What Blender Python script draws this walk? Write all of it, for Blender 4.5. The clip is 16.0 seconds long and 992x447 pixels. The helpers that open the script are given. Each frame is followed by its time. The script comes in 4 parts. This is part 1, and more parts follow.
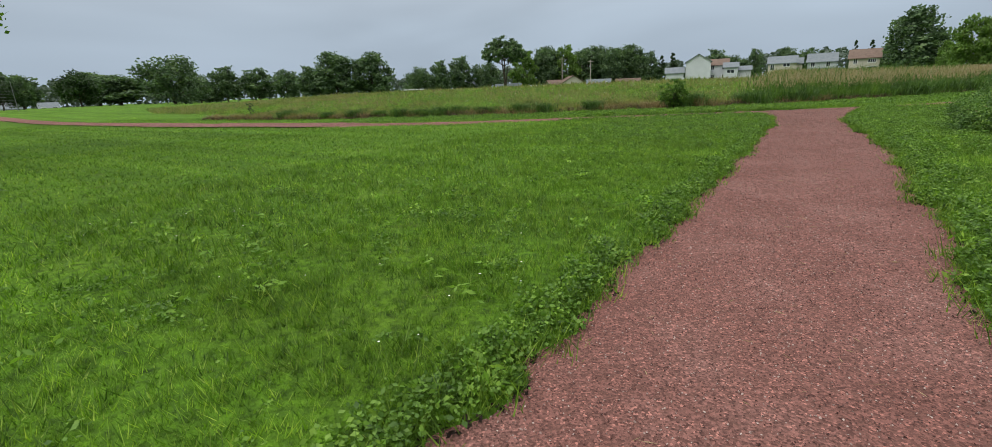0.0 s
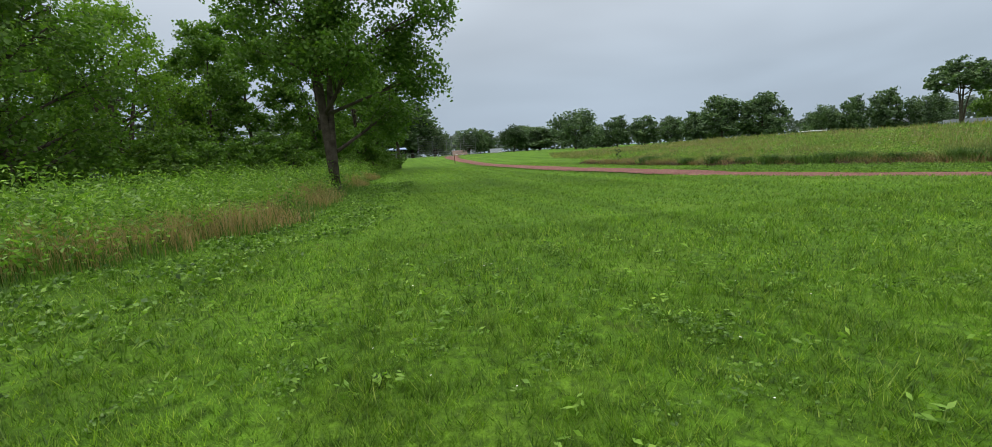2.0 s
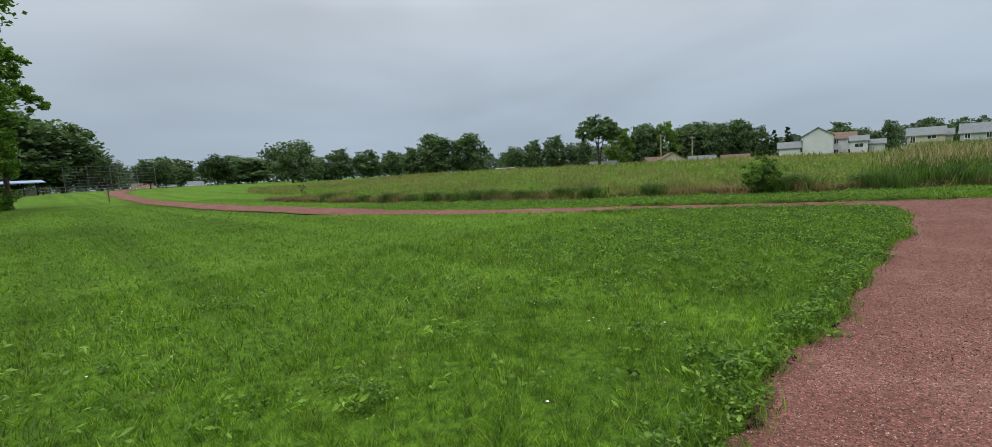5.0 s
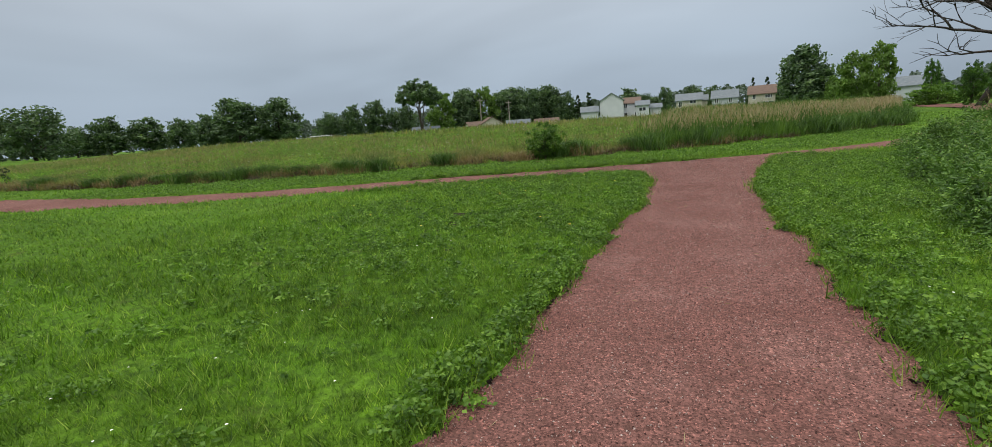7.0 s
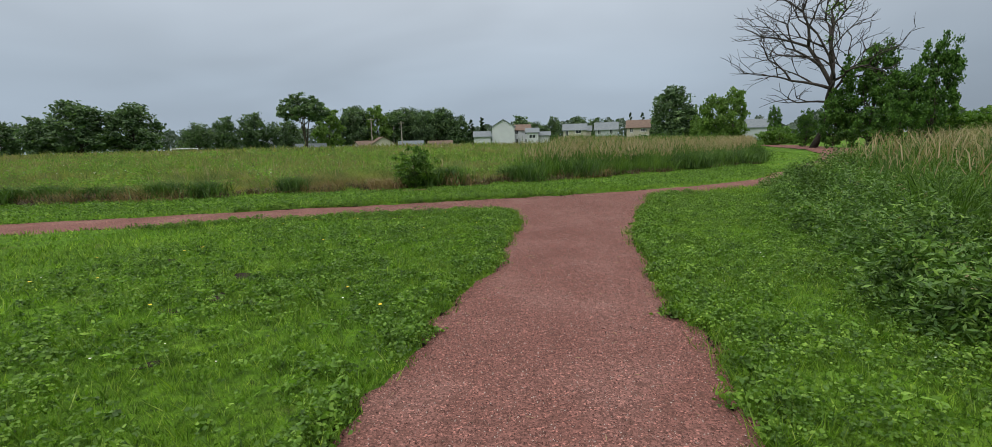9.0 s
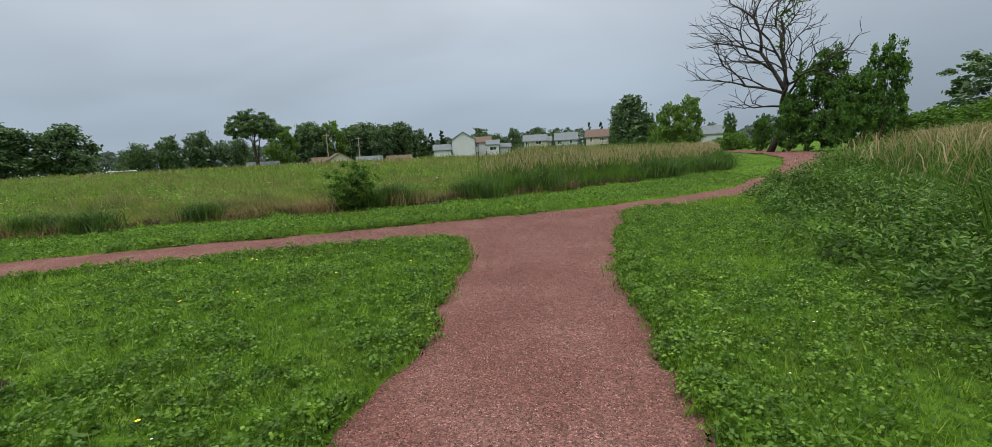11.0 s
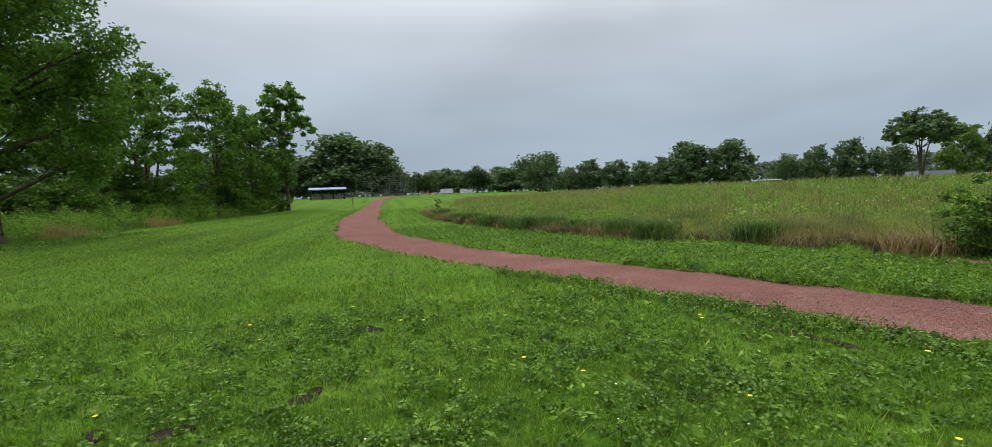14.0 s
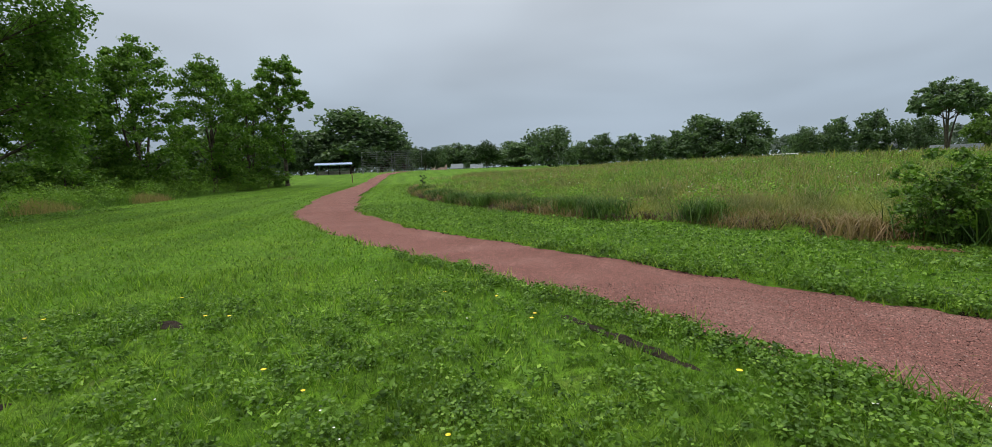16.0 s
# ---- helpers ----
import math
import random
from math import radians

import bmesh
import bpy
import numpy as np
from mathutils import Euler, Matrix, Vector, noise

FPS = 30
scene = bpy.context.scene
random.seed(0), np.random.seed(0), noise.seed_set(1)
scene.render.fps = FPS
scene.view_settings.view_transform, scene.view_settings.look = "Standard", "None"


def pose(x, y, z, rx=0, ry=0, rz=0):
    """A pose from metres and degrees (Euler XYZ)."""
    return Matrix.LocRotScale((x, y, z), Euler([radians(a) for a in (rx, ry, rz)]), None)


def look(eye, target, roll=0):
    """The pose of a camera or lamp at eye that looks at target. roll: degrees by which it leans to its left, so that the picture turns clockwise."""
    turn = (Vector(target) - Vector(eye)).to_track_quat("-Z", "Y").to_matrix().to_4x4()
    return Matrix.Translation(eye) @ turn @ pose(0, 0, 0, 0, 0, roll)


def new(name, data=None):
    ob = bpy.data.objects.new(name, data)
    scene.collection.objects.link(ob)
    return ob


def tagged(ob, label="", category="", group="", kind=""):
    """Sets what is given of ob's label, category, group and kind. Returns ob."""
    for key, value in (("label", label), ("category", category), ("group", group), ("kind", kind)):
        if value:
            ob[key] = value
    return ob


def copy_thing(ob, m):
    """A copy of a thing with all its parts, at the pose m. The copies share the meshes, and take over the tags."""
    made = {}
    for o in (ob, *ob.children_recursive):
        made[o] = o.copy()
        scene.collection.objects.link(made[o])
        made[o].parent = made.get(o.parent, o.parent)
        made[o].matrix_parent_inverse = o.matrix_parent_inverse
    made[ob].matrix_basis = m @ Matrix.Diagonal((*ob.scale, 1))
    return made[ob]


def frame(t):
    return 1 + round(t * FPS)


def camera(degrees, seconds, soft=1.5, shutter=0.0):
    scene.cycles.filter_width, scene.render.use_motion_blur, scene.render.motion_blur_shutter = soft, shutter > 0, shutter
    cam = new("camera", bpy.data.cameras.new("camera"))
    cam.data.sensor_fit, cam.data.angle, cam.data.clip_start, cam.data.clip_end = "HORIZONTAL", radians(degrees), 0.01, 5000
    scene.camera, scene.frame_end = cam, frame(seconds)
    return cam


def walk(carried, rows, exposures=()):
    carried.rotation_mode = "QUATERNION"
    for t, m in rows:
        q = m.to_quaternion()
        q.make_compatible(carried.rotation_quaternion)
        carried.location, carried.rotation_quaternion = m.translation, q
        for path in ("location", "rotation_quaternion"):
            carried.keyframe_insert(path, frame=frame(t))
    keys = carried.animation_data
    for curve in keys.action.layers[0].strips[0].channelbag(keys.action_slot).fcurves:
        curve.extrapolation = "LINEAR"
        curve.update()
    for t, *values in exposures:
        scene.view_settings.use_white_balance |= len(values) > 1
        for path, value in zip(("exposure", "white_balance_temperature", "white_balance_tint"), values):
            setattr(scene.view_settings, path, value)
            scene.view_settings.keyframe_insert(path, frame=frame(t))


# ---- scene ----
cam = camera(91.0, 16.0, soft=0.8)
PATH = [
    (0, (0.602, -1.183, 1.467), (-0.513, 0.388, 0.928), -2.6),
    (0.5, (0.488, -0.74, 1.506), (-1.084, 0.39, 1.004), -6.0),
    (1, (0.441, -0.262, 1.505), (-1.352, 0.473, 1.014), -0.5),
    (1.5, (0.357, 0.193, 1.507), (-1.537, 0.74, 1.167), -2.8),
    (2, (0.251, 0.756, 1.491), (-1.682, 1.182, 1.201), -3.6),
    (2.5, (0.223, 1.325, 1.502), (-1.73, 1.668, 1.243), -3.8),
    (3, (0.104, 1.932, 1.493), (-1.851, 2.283, 1.261), -3.0),
    (3.5, (0.128, 2.572, 1.465), (-1.774, 3.154, 1.258), -2.3),
    (4, (0.061, 3.253, 1.425), (-1.698, 4.181, 1.214), -1.1),
    (4.5, (0.065, 3.936, 1.448), (-1.537, 5.112, 1.225), -2.6),
    (5, (0.195, 4.516, 1.509), (-1.256, 5.874, 1.289), -3.0),
    (5.2, (0.235, 4.792, 1.494), (-1.14, 6.227, 1.268), -2.8),
    (7.3, (0.560, 7.500, 1.540), (-0.280, 9.265, 1.116), -3.7),
    (7.5, (0.565, 7.780, 1.535), (-0.225, 9.565, 1.100), -3.2),
    (8, (0.578, 8.460, 1.544), (-0.108, 10.293, 1.132), -2.8),
    (8.5, (0.590, 9.027, 1.585), (0.003, 10.902, 1.215), -2.0),
    (9, (0.556, 9.576, 1.570), (0.042, 11.481, 1.238), -1.5),
    (9.2, (0.535, 9.820, 1.570), (0.037, 11.728, 1.240), -1.6),
    (11.3, (0.311, 12.093, 1.535), (-0.056, 14.038, 1.249), -3.1),
    (11.5, (0.285, 12.324, 1.545), (-0.131, 14.258, 1.25), -4.1),
    (12, (0.189, 12.936, 1.501), (-0.502, 14.795, 1.237), -7.1),
    (12.5, (0.082, 13.497, 1.509), (-1.077, 15.114, 1.306), -5.4),
    (13, (-0.031, 14.093, 1.513), (-1.712, 15.164, 1.353), -3.7),
    (13.5, (-0.037, 14.653, 1.53), (-1.92, 15.313, 1.385), -3.8),
    (14, (-0.131, 15.193, 1.528), (-2.084, 15.605, 1.396), -2.2),
    (14.5, (-0.191, 15.757, 1.505), (-2.16, 16.072, 1.36), -2.7),
    (15, (-0.284, 16.292, 1.511), (-2.255, 16.576, 1.332), -2.1),
    (15.5, (-0.414, 16.813, 1.525), (-2.38, 17.116, 1.319), -1.3),
    (16, (-0.467, 17.347, 1.486), (-2.424, 17.689, 1.255), -2.3),
]
walk(cam, [(t, look(eye, target, roll)) for t, eye, target, roll in PATH],
     exposures=[(0.0, -0.1), (2.5, 0.0), (4.0, -0.18), (5.0, -0.18), (7.5, -0.2), (9.2, -0.22), (11.5, -0.18), (12.5, -0.22), (13.5, -0.17), (16.0, -0.12)])

# ---- sky and light: an even overcast with soft cloud banks ----
world = bpy.data.worlds.new("overcast")
scene.world = world
world.use_nodes = True
wt = world.node_tree
wt.nodes.clear()


def wnode(kind, **sets):
    n = wt.nodes.new(kind)
    for k, v in sets.items():
        n.inputs[k].default_value = v
    return n


SUN_EL, SUN_AZ = radians(58), radians(200)
sky = wt.nodes.new("ShaderNodeTexSky")
sky.sky_type = "NISHITA"
sky.sun_disc = False
sky.sun_elevation, sky.sun_rotation = SUN_EL, SUN_AZ
coord = wt.nodes.new("ShaderNodeTexCoord")
sep = wt.nodes.new("ShaderNodeSeparateXYZ")
wt.links.new(coord.outputs["Generated"], sep.inputs[0])
grad = wt.nodes.new("ShaderNodeValToRGB")
wt.links.new(sep.outputs["Z"], grad.inputs["Fac"])
ramp = grad.color_ramp
ramp.elements[0].position, ramp.elements[0].color = 0.0, (0.33, 0.405, 0.50, 1)
ramp.elements[1].position, ramp.elements[1].color = 1.0, (2.3, 2.3, 2.25, 1)
for at, col in ((0.12, (0.385, 0.46, 0.545, 1)), (0.3, (0.53, 0.59, 0.66, 1)), (0.55, (1.3, 1.33, 1.34, 1))):
    e = ramp.elements.new(at)
    e.color = col
stretch = wt.nodes.new("ShaderNodeMapping")
stretch.inputs["Scale"].default_value = (1.0, 1.0, 3.2)
wt.links.new(coord.outputs["Generated"], stretch.inputs["Vector"])
cloud = wnode("ShaderNodeTexNoise", Scale=1.5, Detail=3.0, Roughness=0.5, Distortion=0.35)
wt.links.new(stretch.outputs[0], cloud.inputs["Vector"])
bank = wt.nodes.new("ShaderNodeMapRange")
bank.inputs["From Min"].default_value, bank.inputs["From Max"].default_value = 0.3, 0.72
bank.inputs["To Min"].default_value, bank.inputs["To Max"].default_value = 0.9, 1.22
wt.links.new(cloud.outputs["Fac"], bank.inputs["Value"])
veil = wt.nodes.new("ShaderNodeMix")
veil.data_type, veil.blend_type = "RGBA", "MULTIPLY"
veil.inputs["Factor"].default_value = 1.0
wt.links.new(grad.outputs["Color"], veil.inputs["A"])
wt.links.new(bank.outputs["Result"], veil.inputs["B"])
thick = wt.nodes.new("ShaderNodeMapRange")
thick.interpolation_type = "SMOOTHSTEP"
thick.inputs["From Min"].default_value, thick.inputs["From Max"].default_value = -0.1, 0.6
thick.inputs["To Min"].default_value, thick.inputs["To Max"].default_value = 1.03, 0.8
wt.links.new(sep.outputs["X"], thick.inputs["Value"])
east = wt.nodes.new("ShaderNodeMix")
east.data_type, east.blend_type = "RGBA", "MULTIPLY"
east.inputs["Factor"].default_value = 1.0
wt.links.new(veil.outputs["Result"], east.inputs["A"])
wt.links.new(thick.outputs["Result"], east.inputs["B"])
clear = wnode("ShaderNodeBackground", Strength=0.05)
cover = wnode("ShaderNodeBackground", Strength=1.12)
both = wt.nodes.new("ShaderNodeMixShader")
both.inputs[0].default_value = 0.93
wout = wt.nodes.new("ShaderNodeOutputWorld")
wt.links.new(sky.outputs[0], clear.inputs["Color"])
wt.links.new(east.outputs["Result"], cover.inputs["Color"])
wt.links.new(clear.outputs[0], both.inputs[1])
wt.links.new(cover.outputs[0], both.inputs[2])
wt.links.new(both.outputs[0], wout.inputs[0])

sun_lamp = bpy.data.lights.new("sun", "SUN")
sun_lamp.energy, sun_lamp.angle, sun_lamp.color = 1.4, radians(30), (1.0, 0.97, 0.92)
sun = new("sun", sun_lamp)
sun.matrix_world = pose(0, 0, 60, 90 - 58, 0, -20)


# ---- materials ----
def mat_nodes(name):
    m = bpy.data.materials.new(name)
    m.use_nodes = True
    t = m.node_tree
    return m, t, t.nodes["Principled BSDF"]


def mix(t, kind, a, b, fac):
    n = t.nodes.new("ShaderNodeMix")
    n.data_type, n.blend_type = "RGBA", kind
    for sock, v in (("A", a), ("B", b), ("Factor", fac)):
        if isinstance(v, (int, float)):
            n.inputs[sock].default_value = v
        elif isinstance(v, tuple):
            n.inputs[sock].default_value = (*v, 1)
        else:
            t.links.new(v, n.inputs[sock])
    return n.outputs["Result"]


def noise_fac(t, scale, detail=3.0, lo=0.35, hi=0.65, rough=0.55):
    g = t.nodes.new("ShaderNodeNewGeometry")
    n = t.nodes.new("ShaderNodeTexNoise")
    n.inputs["Scale"].default_value, n.inputs["Detail"].default_value, n.inputs["Roughness"].default_value = scale, detail, rough
    t.links.new(g.outputs["Position"], n.inputs["Vector"])
    r = t.nodes.new("ShaderNodeMapRange")
    r.inputs["From Min"].default_value, r.inputs["From Max"].default_value = lo, hi
    t.links.new(n.outputs["Fac"], r.inputs["Value"])
    return r.outputs["Result"]


def island(t):
    return t.nodes.new("ShaderNodeNewGeometry").outputs["Random Per Island"]


def ramp_of(t, fac, stops):
    n = t.nodes.new("ShaderNodeValToRGB")
    els = n.color_ramp.elements
    els[0].position, els[0].color = stops[0][0], (*stops[0][1], 1)
    els[1].position, els[1].color = stops[-1][0], (*stops[-1][1], 1)
    for p, c in stops[1:-1]:
        els.new(p).color = (*c, 1)
    t.links.new(fac, n.inputs["Fac"])
    return n.outputs["Color"]


def bump(t, bsdf, height, strength, distance):
    b = t.nodes.new("ShaderNodeBump")
    b.inputs["Strength"].default_value, b.inputs["Distance"].default_value = strength, distance
    t.links.new(height, b.inputs["Height"])
    t.links.new(b.outputs[0], bsdf.inputs["Normal"])


def streaks(t, lo, hi):
    g = t.nodes.new("ShaderNodeNewGeometry")
    m = t.nodes.new("ShaderNodeMapping")
    m.inputs["Rotation"].default_value, m.inputs["Scale"].default_value = (0, 0, radians(5)), (0.035, 0.75, 0.0)
    n = t.nodes.new("ShaderNodeTexNoise")
    n.inputs["Scale"].default_value, n.inputs["Detail"].default_value = 1.0, 2.0
    t.links.new(g.outputs["Position"], m.inputs["Vector"])
    t.links.new(m.outputs[0], n.inputs["Vector"])
    r = t.nodes.new("ShaderNodeMapRange")
    r.inputs["From Min"].default_value, r.inputs["From Max"].default_value = 0.35, 0.65
    r.inputs["To Min"].default_value, r.inputs["To Max"].default_value = lo, hi
    t.links.new(n.outputs["Fac"], r.inputs["Value"])
    return r.outputs["Result"]


def foliage(name, stops, patch, patch_scale=0.35, see=0.35, rough=0.55, patch_amount=0.6, patch2=None, grain=0.0, mowing=False):
    """Leaves and blades: each one differs a little, with broad patches of another tone; thin enough to let light through."""
    m, t, b = mat_nodes(name)
    col = ramp_of(t, island(t), stops)
    fac = noise_fac(t, patch_scale)
    mul = t.nodes.new("ShaderNodeMath")
    mul.operation = "MULTIPLY"
    mul.inputs[1].default_value = patch_amount
    t.links.new(fac, mul.inputs[0])
    col = mix(t, "MIX", col, patch, mul.outputs[0])
    if patch2:
        col = mix(t, "MIX", col, patch2[0], noise_fac(t, patch2[1], 4.0, patch2[2], patch2[3]))
    if mowing:
        col = mix(t, "MULTIPLY", col, streaks(t, 0.84, 1.2), 1.0)
    if grain:
        col = mix(t, "MULTIPLY", col, ramp_of(t, noise_fac(t, grain, 3.0, 0.3, 0.7), [(0, (0.38, 0.42, 0.42)), (0.5, (0.95, 0.97, 0.95)), (1, (1.62, 1.5, 1.3))]), 1.0)
    t.links.new(col, b.inputs["Base Color"])
    b.inputs["Roughness"].default_value = rough
    b.inputs["Specular IOR Level"].default_value = 0.3
    tr = t.nodes.new("ShaderNodeBsdfTranslucent")
    t.links.new(mix(t, "MULTIPLY", col, (1.0, 1.15, 0.55), 1.0), tr.inputs["Color"])
    s = t.nodes.new("ShaderNodeMixShader")
    s.inputs[0].default_value = see
    t.links.new(b.outputs[0], s.inputs[1])
    t.links.new(tr.outputs[0], s.inputs[2])
    t.links.new(s.outputs[0], t.nodes["Material Output"].inputs["Surface"])
    return m


def surface(name, stops, scale, rough=0.85, fine=None, relief=0.3, dist=0.01, metal=0.0):
    m, t, b = mat_nodes(name)
    f = noise_fac(t, scale, 5.0, 0.25, 0.75)
    col = ramp_of(t, f, stops)
    if fine:
        col = mix(t, "MULTIPLY", col, ramp_of(t, noise_fac(t, fine, 3.0, 0.2, 0.8), [(0, (0.72, 0.72, 0.72)), (1, (1.15, 1.15, 1.15))]), 1.0)
        bump(t, b, noise_fac(t, fine, 4.0, 0.2, 0.8), relief, dist)
    t.links.new(col, b.inputs["Base Color"])
    b.inputs["Roughness"].default_value, b.inputs["Metallic"].default_value = rough, metal
    if rough > 0.85:
        b.inputs["Specular IOR Level"].default_value = 0.12
    return m


LAWN = [(0.0, (0.040, 0.088, 0.011)), (0.4, (0.101, 0.190, 0.018)), (0.8, (0.186, 0.305, 0.032)), (1.0, (0.31, 0.385, 0.085))]
lawn_mat = foliage("lawn blades", LAWN, (0.088, 0.195, 0.014), 0.5, 0.38, patch_amount=0.45, patch2=((0.19, 0.28, 0.05), 0.9, 0.6, 0.85), grain=7.0, mowing=True)
clover_mat = foliage("clover leaves", [(0, (0.04, 0.092, 0.013)), (0.5, (0.105, 0.205, 0.024)), (1, (0.195, 0.315, 0.05))], (0.09, 0.185, 0.02), 0.8, 0.3, grain=6.0)
meadow_mat = foliage("meadow grass", [(0, (0.075, 0.14, 0.02)), (0.5, (0.125, 0.195, 0.034)), (0.8, (0.18, 0.24, 0.055)), (1, (0.30, 0.25, 0.12))],
                     (0.225, 0.17, 0.085), 0.12, 0.4, patch_amount=0.78, patch2=((0.11, 0.215, 0.03), 0.21, 0.5, 0.72), grain=1.2)
reed_mat = foliage("reed grass", [(0, (0.035, 0.085, 0.011)), (0.6, (0.07, 0.15, 0.018)), (1, (0.14, 0.225, 0.04))], (0.09, 0.165, 0.025), 0.4, 0.35, grain=1.8)
seed_mat = foliage("seed heads", [(0, (0.26, 0.21, 0.115)), (0.6, (0.33, 0.265, 0.15)), (1, (0.24, 0.16, 0.095))], (0.34, 0.28, 0.165), 0.5, 0.3)
straw_mat = foliage("dry grass", [(0, (0.21, 0.13, 0.065)), (0.6, (0.30, 0.20, 0.10)), (1, (0.12, 0.07, 0.04))], (0.19, 0.18, 0.075), 0.6, 0.3)
lime_mat = foliage("light leaves", [(0, (0.085, 0.155, 0.03)), (0.6, (0.125, 0.21, 0.042)), (1, (0.17, 0.265, 0.055))], (0.10, 0.175, 0.036), 0.3, 0.35)
rust_mat = foliage("rusty grass", [(0, (0.30, 0.19, 0.09)), (0.6, (0.38, 0.27, 0.14)), (1, (0.22, 0.13, 0.065))], (0.26, 0.25, 0.10), 0.6, 0.35)
weed_mat = foliage("weed leaves", [(0, (0.072, 0.16, 0.018)), (0.55, (0.14, 0.28, 0.03)), (1, (0.24, 0.37, 0.065))], (0.18, 0.30, 0.05), 0.35, 0.4, grain=2.5)
shrub_mat = foliage("shrub leaves", [(0, (0.042, 0.098, 0.013)), (0.6, (0.085, 0.175, 0.022)), (1, (0.17, 0.28, 0.045))], (0.065, 0.14, 0.018), 0.6, 0.33, grain=3.0)
elm_mat = foliage("tree leaves", [(0, (0.055, 0.12, 0.018)), (0.6, (0.10, 0.20, 0.027)), (1, (0.18, 0.29, 0.046))], (0.08, 0.165, 0.022), 0.3, 0.42)
bright_mat = foliage("yellow green leaves", [(0, (0.10, 0.20, 0.02)), (0.6, (0.17, 0.30, 0.03)), (1, (0.24, 0.36, 0.05))], (0.13, 0.25, 0.026), 0.3, 0.42)
dark_mat = foliage("dark leaves", [(0, (0.018, 0.042, 0.012)), (0.6, (0.032, 0.068, 0.017)), (1, (0.05, 0.095, 0.024))], (0.024, 0.05, 0.014), 0.3, 0.2)
# leaf green shifted greyer and paler, painting in the haze of distance
far_haze_mat = foliage("distant leaves, painted haze", [(0, (0.06, 0.105, 0.052)), (0.6, (0.095, 0.155, 0.07)), (1, (0.135, 0.20, 0.085))], (0.08, 0.13, 0.068), 0.1, 0.3, grain=0.5)
# grey-blue leaf colour stands in for the air haze over the horizon
painted_haze_mat = foliage("distant woods, painted haze", [(0, (0.07, 0.10, 0.08)), (1, (0.115, 0.15, 0.115))], (0.08, 0.11, 0.09), 0.05, 0.2)
thicket_mat = foliage("thicket leaves", [(0, (0.04, 0.098, 0.018)), (0.6, (0.072, 0.165, 0.026)), (1, (0.125, 0.24, 0.04))], (0.056, 0.13, 0.022), 0.6, 0.3, grain=1.2)
goldenrod_mat = foliage("goldenrod leaves", [(0, (0.034, 0.08, 0.014)), (0.55, (0.085, 0.172, 0.026)), (1, (0.18, 0.29, 0.055))], (0.07, 0.15, 0.026), 0.7, 0.2, grain=3.0)
sedge_mat = foliage("dark sedge", [(0, (0.03, 0.07, 0.012)), (0.6, (0.066, 0.142, 0.022)), (1, (0.13, 0.21, 0.045))], (0.05, 0.10, 0.02), 0.5, 0.3, grain=2.0)
thatch_mat = foliage("matted thatch", [(0, (0.035, 0.024, 0.016)), (0.6, (0.10, 0.068, 0.04)), (1, (0.23, 0.155, 0.085))], (0.07, 0.05, 0.03), 0.8, 0.2)
bark_mat = surface("bark", [(0, (0.035, 0.028, 0.022)), (0.5, (0.085, 0.07, 0.055)), (1, (0.14, 0.12, 0.10))], 3.0, 0.95, 28.0, 0.8, 0.03)
dead_mat = surface("bare wood", [(0, (0.035, 0.03, 0.027)), (1, (0.095, 0.083, 0.073))], 2.0, 0.9, 20.0, 0.5, 0.02)
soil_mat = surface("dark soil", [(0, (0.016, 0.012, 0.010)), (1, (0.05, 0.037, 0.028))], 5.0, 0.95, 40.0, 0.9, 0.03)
post_mat = surface("brown post paint", [(0, (0.13, 0.07, 0.045)), (1, (0.22, 0.12, 0.08))], 4.0, 0.8)
white_mat = surface("white siding", [(0, (0.45, 0.47, 0.50)), (1, (0.53, 0.55, 0.57))], 0.6, 0.6)
cream_mat = surface("cream siding", [(0, (0.40, 0.37, 0.31)), (1, (0.48, 0.44, 0.37))], 0.6, 0.65)
grey_mat = surface("grey siding", [(0, (0.33, 0.36, 0.38)), (1, (0.43, 0.46, 0.48))], 0.6, 0.65)
roof_grey = surface("grey shingles", [(0, (0.13, 0.15, 0.165)), (1, (0.19, 0.215, 0.23))], 1.5, 0.9, 8.0)
roof_brown = surface("brown shingles", [(0, (0.12, 0.085, 0.068)), (1, (0.18, 0.13, 0.105))], 1.5, 0.9, 8.0)
roof_blue = surface("blue metal roofing", [(0, (0.20, 0.27, 0.48)), (1, (0.27, 0.35, 0.56))], 0.8, 0.4)
steel_mat = surface("galvanised steel", [(0, (0.13, 0.14, 0.15)), (1, (0.20, 0.21, 0.22))], 3.0, 0.6, metal=0.3)
paint_mat = surface("white paint", [(0, (0.70, 0.71, 0.72)), (1, (0.80, 0.81, 0.82))], 2.0, 0.45)
pole_mat = surface("weathered pole wood", [(0, (0.26, 0.22, 0.19)), (1, (0.40, 0.36, 0.32))], 3.0, 0.9)
glass_mat, gt, gb = mat_nodes("dark window glass")
gb.inputs["Base Color"].default_value, gb.inputs["Roughness"].default_value = (0.02, 0.025, 0.03, 1), 0.08
flower_white = surface("white petals", [(0, (0.72, 0.73, 0.66)), (1, (0.82, 0.82, 0.76))], 20.0, 0.6)
flower_yellow = surface("yellow petals", [(0, (0.75, 0.50, 0.01)), (1, (0.85, 0.62, 0.02))], 20.0, 0.6)

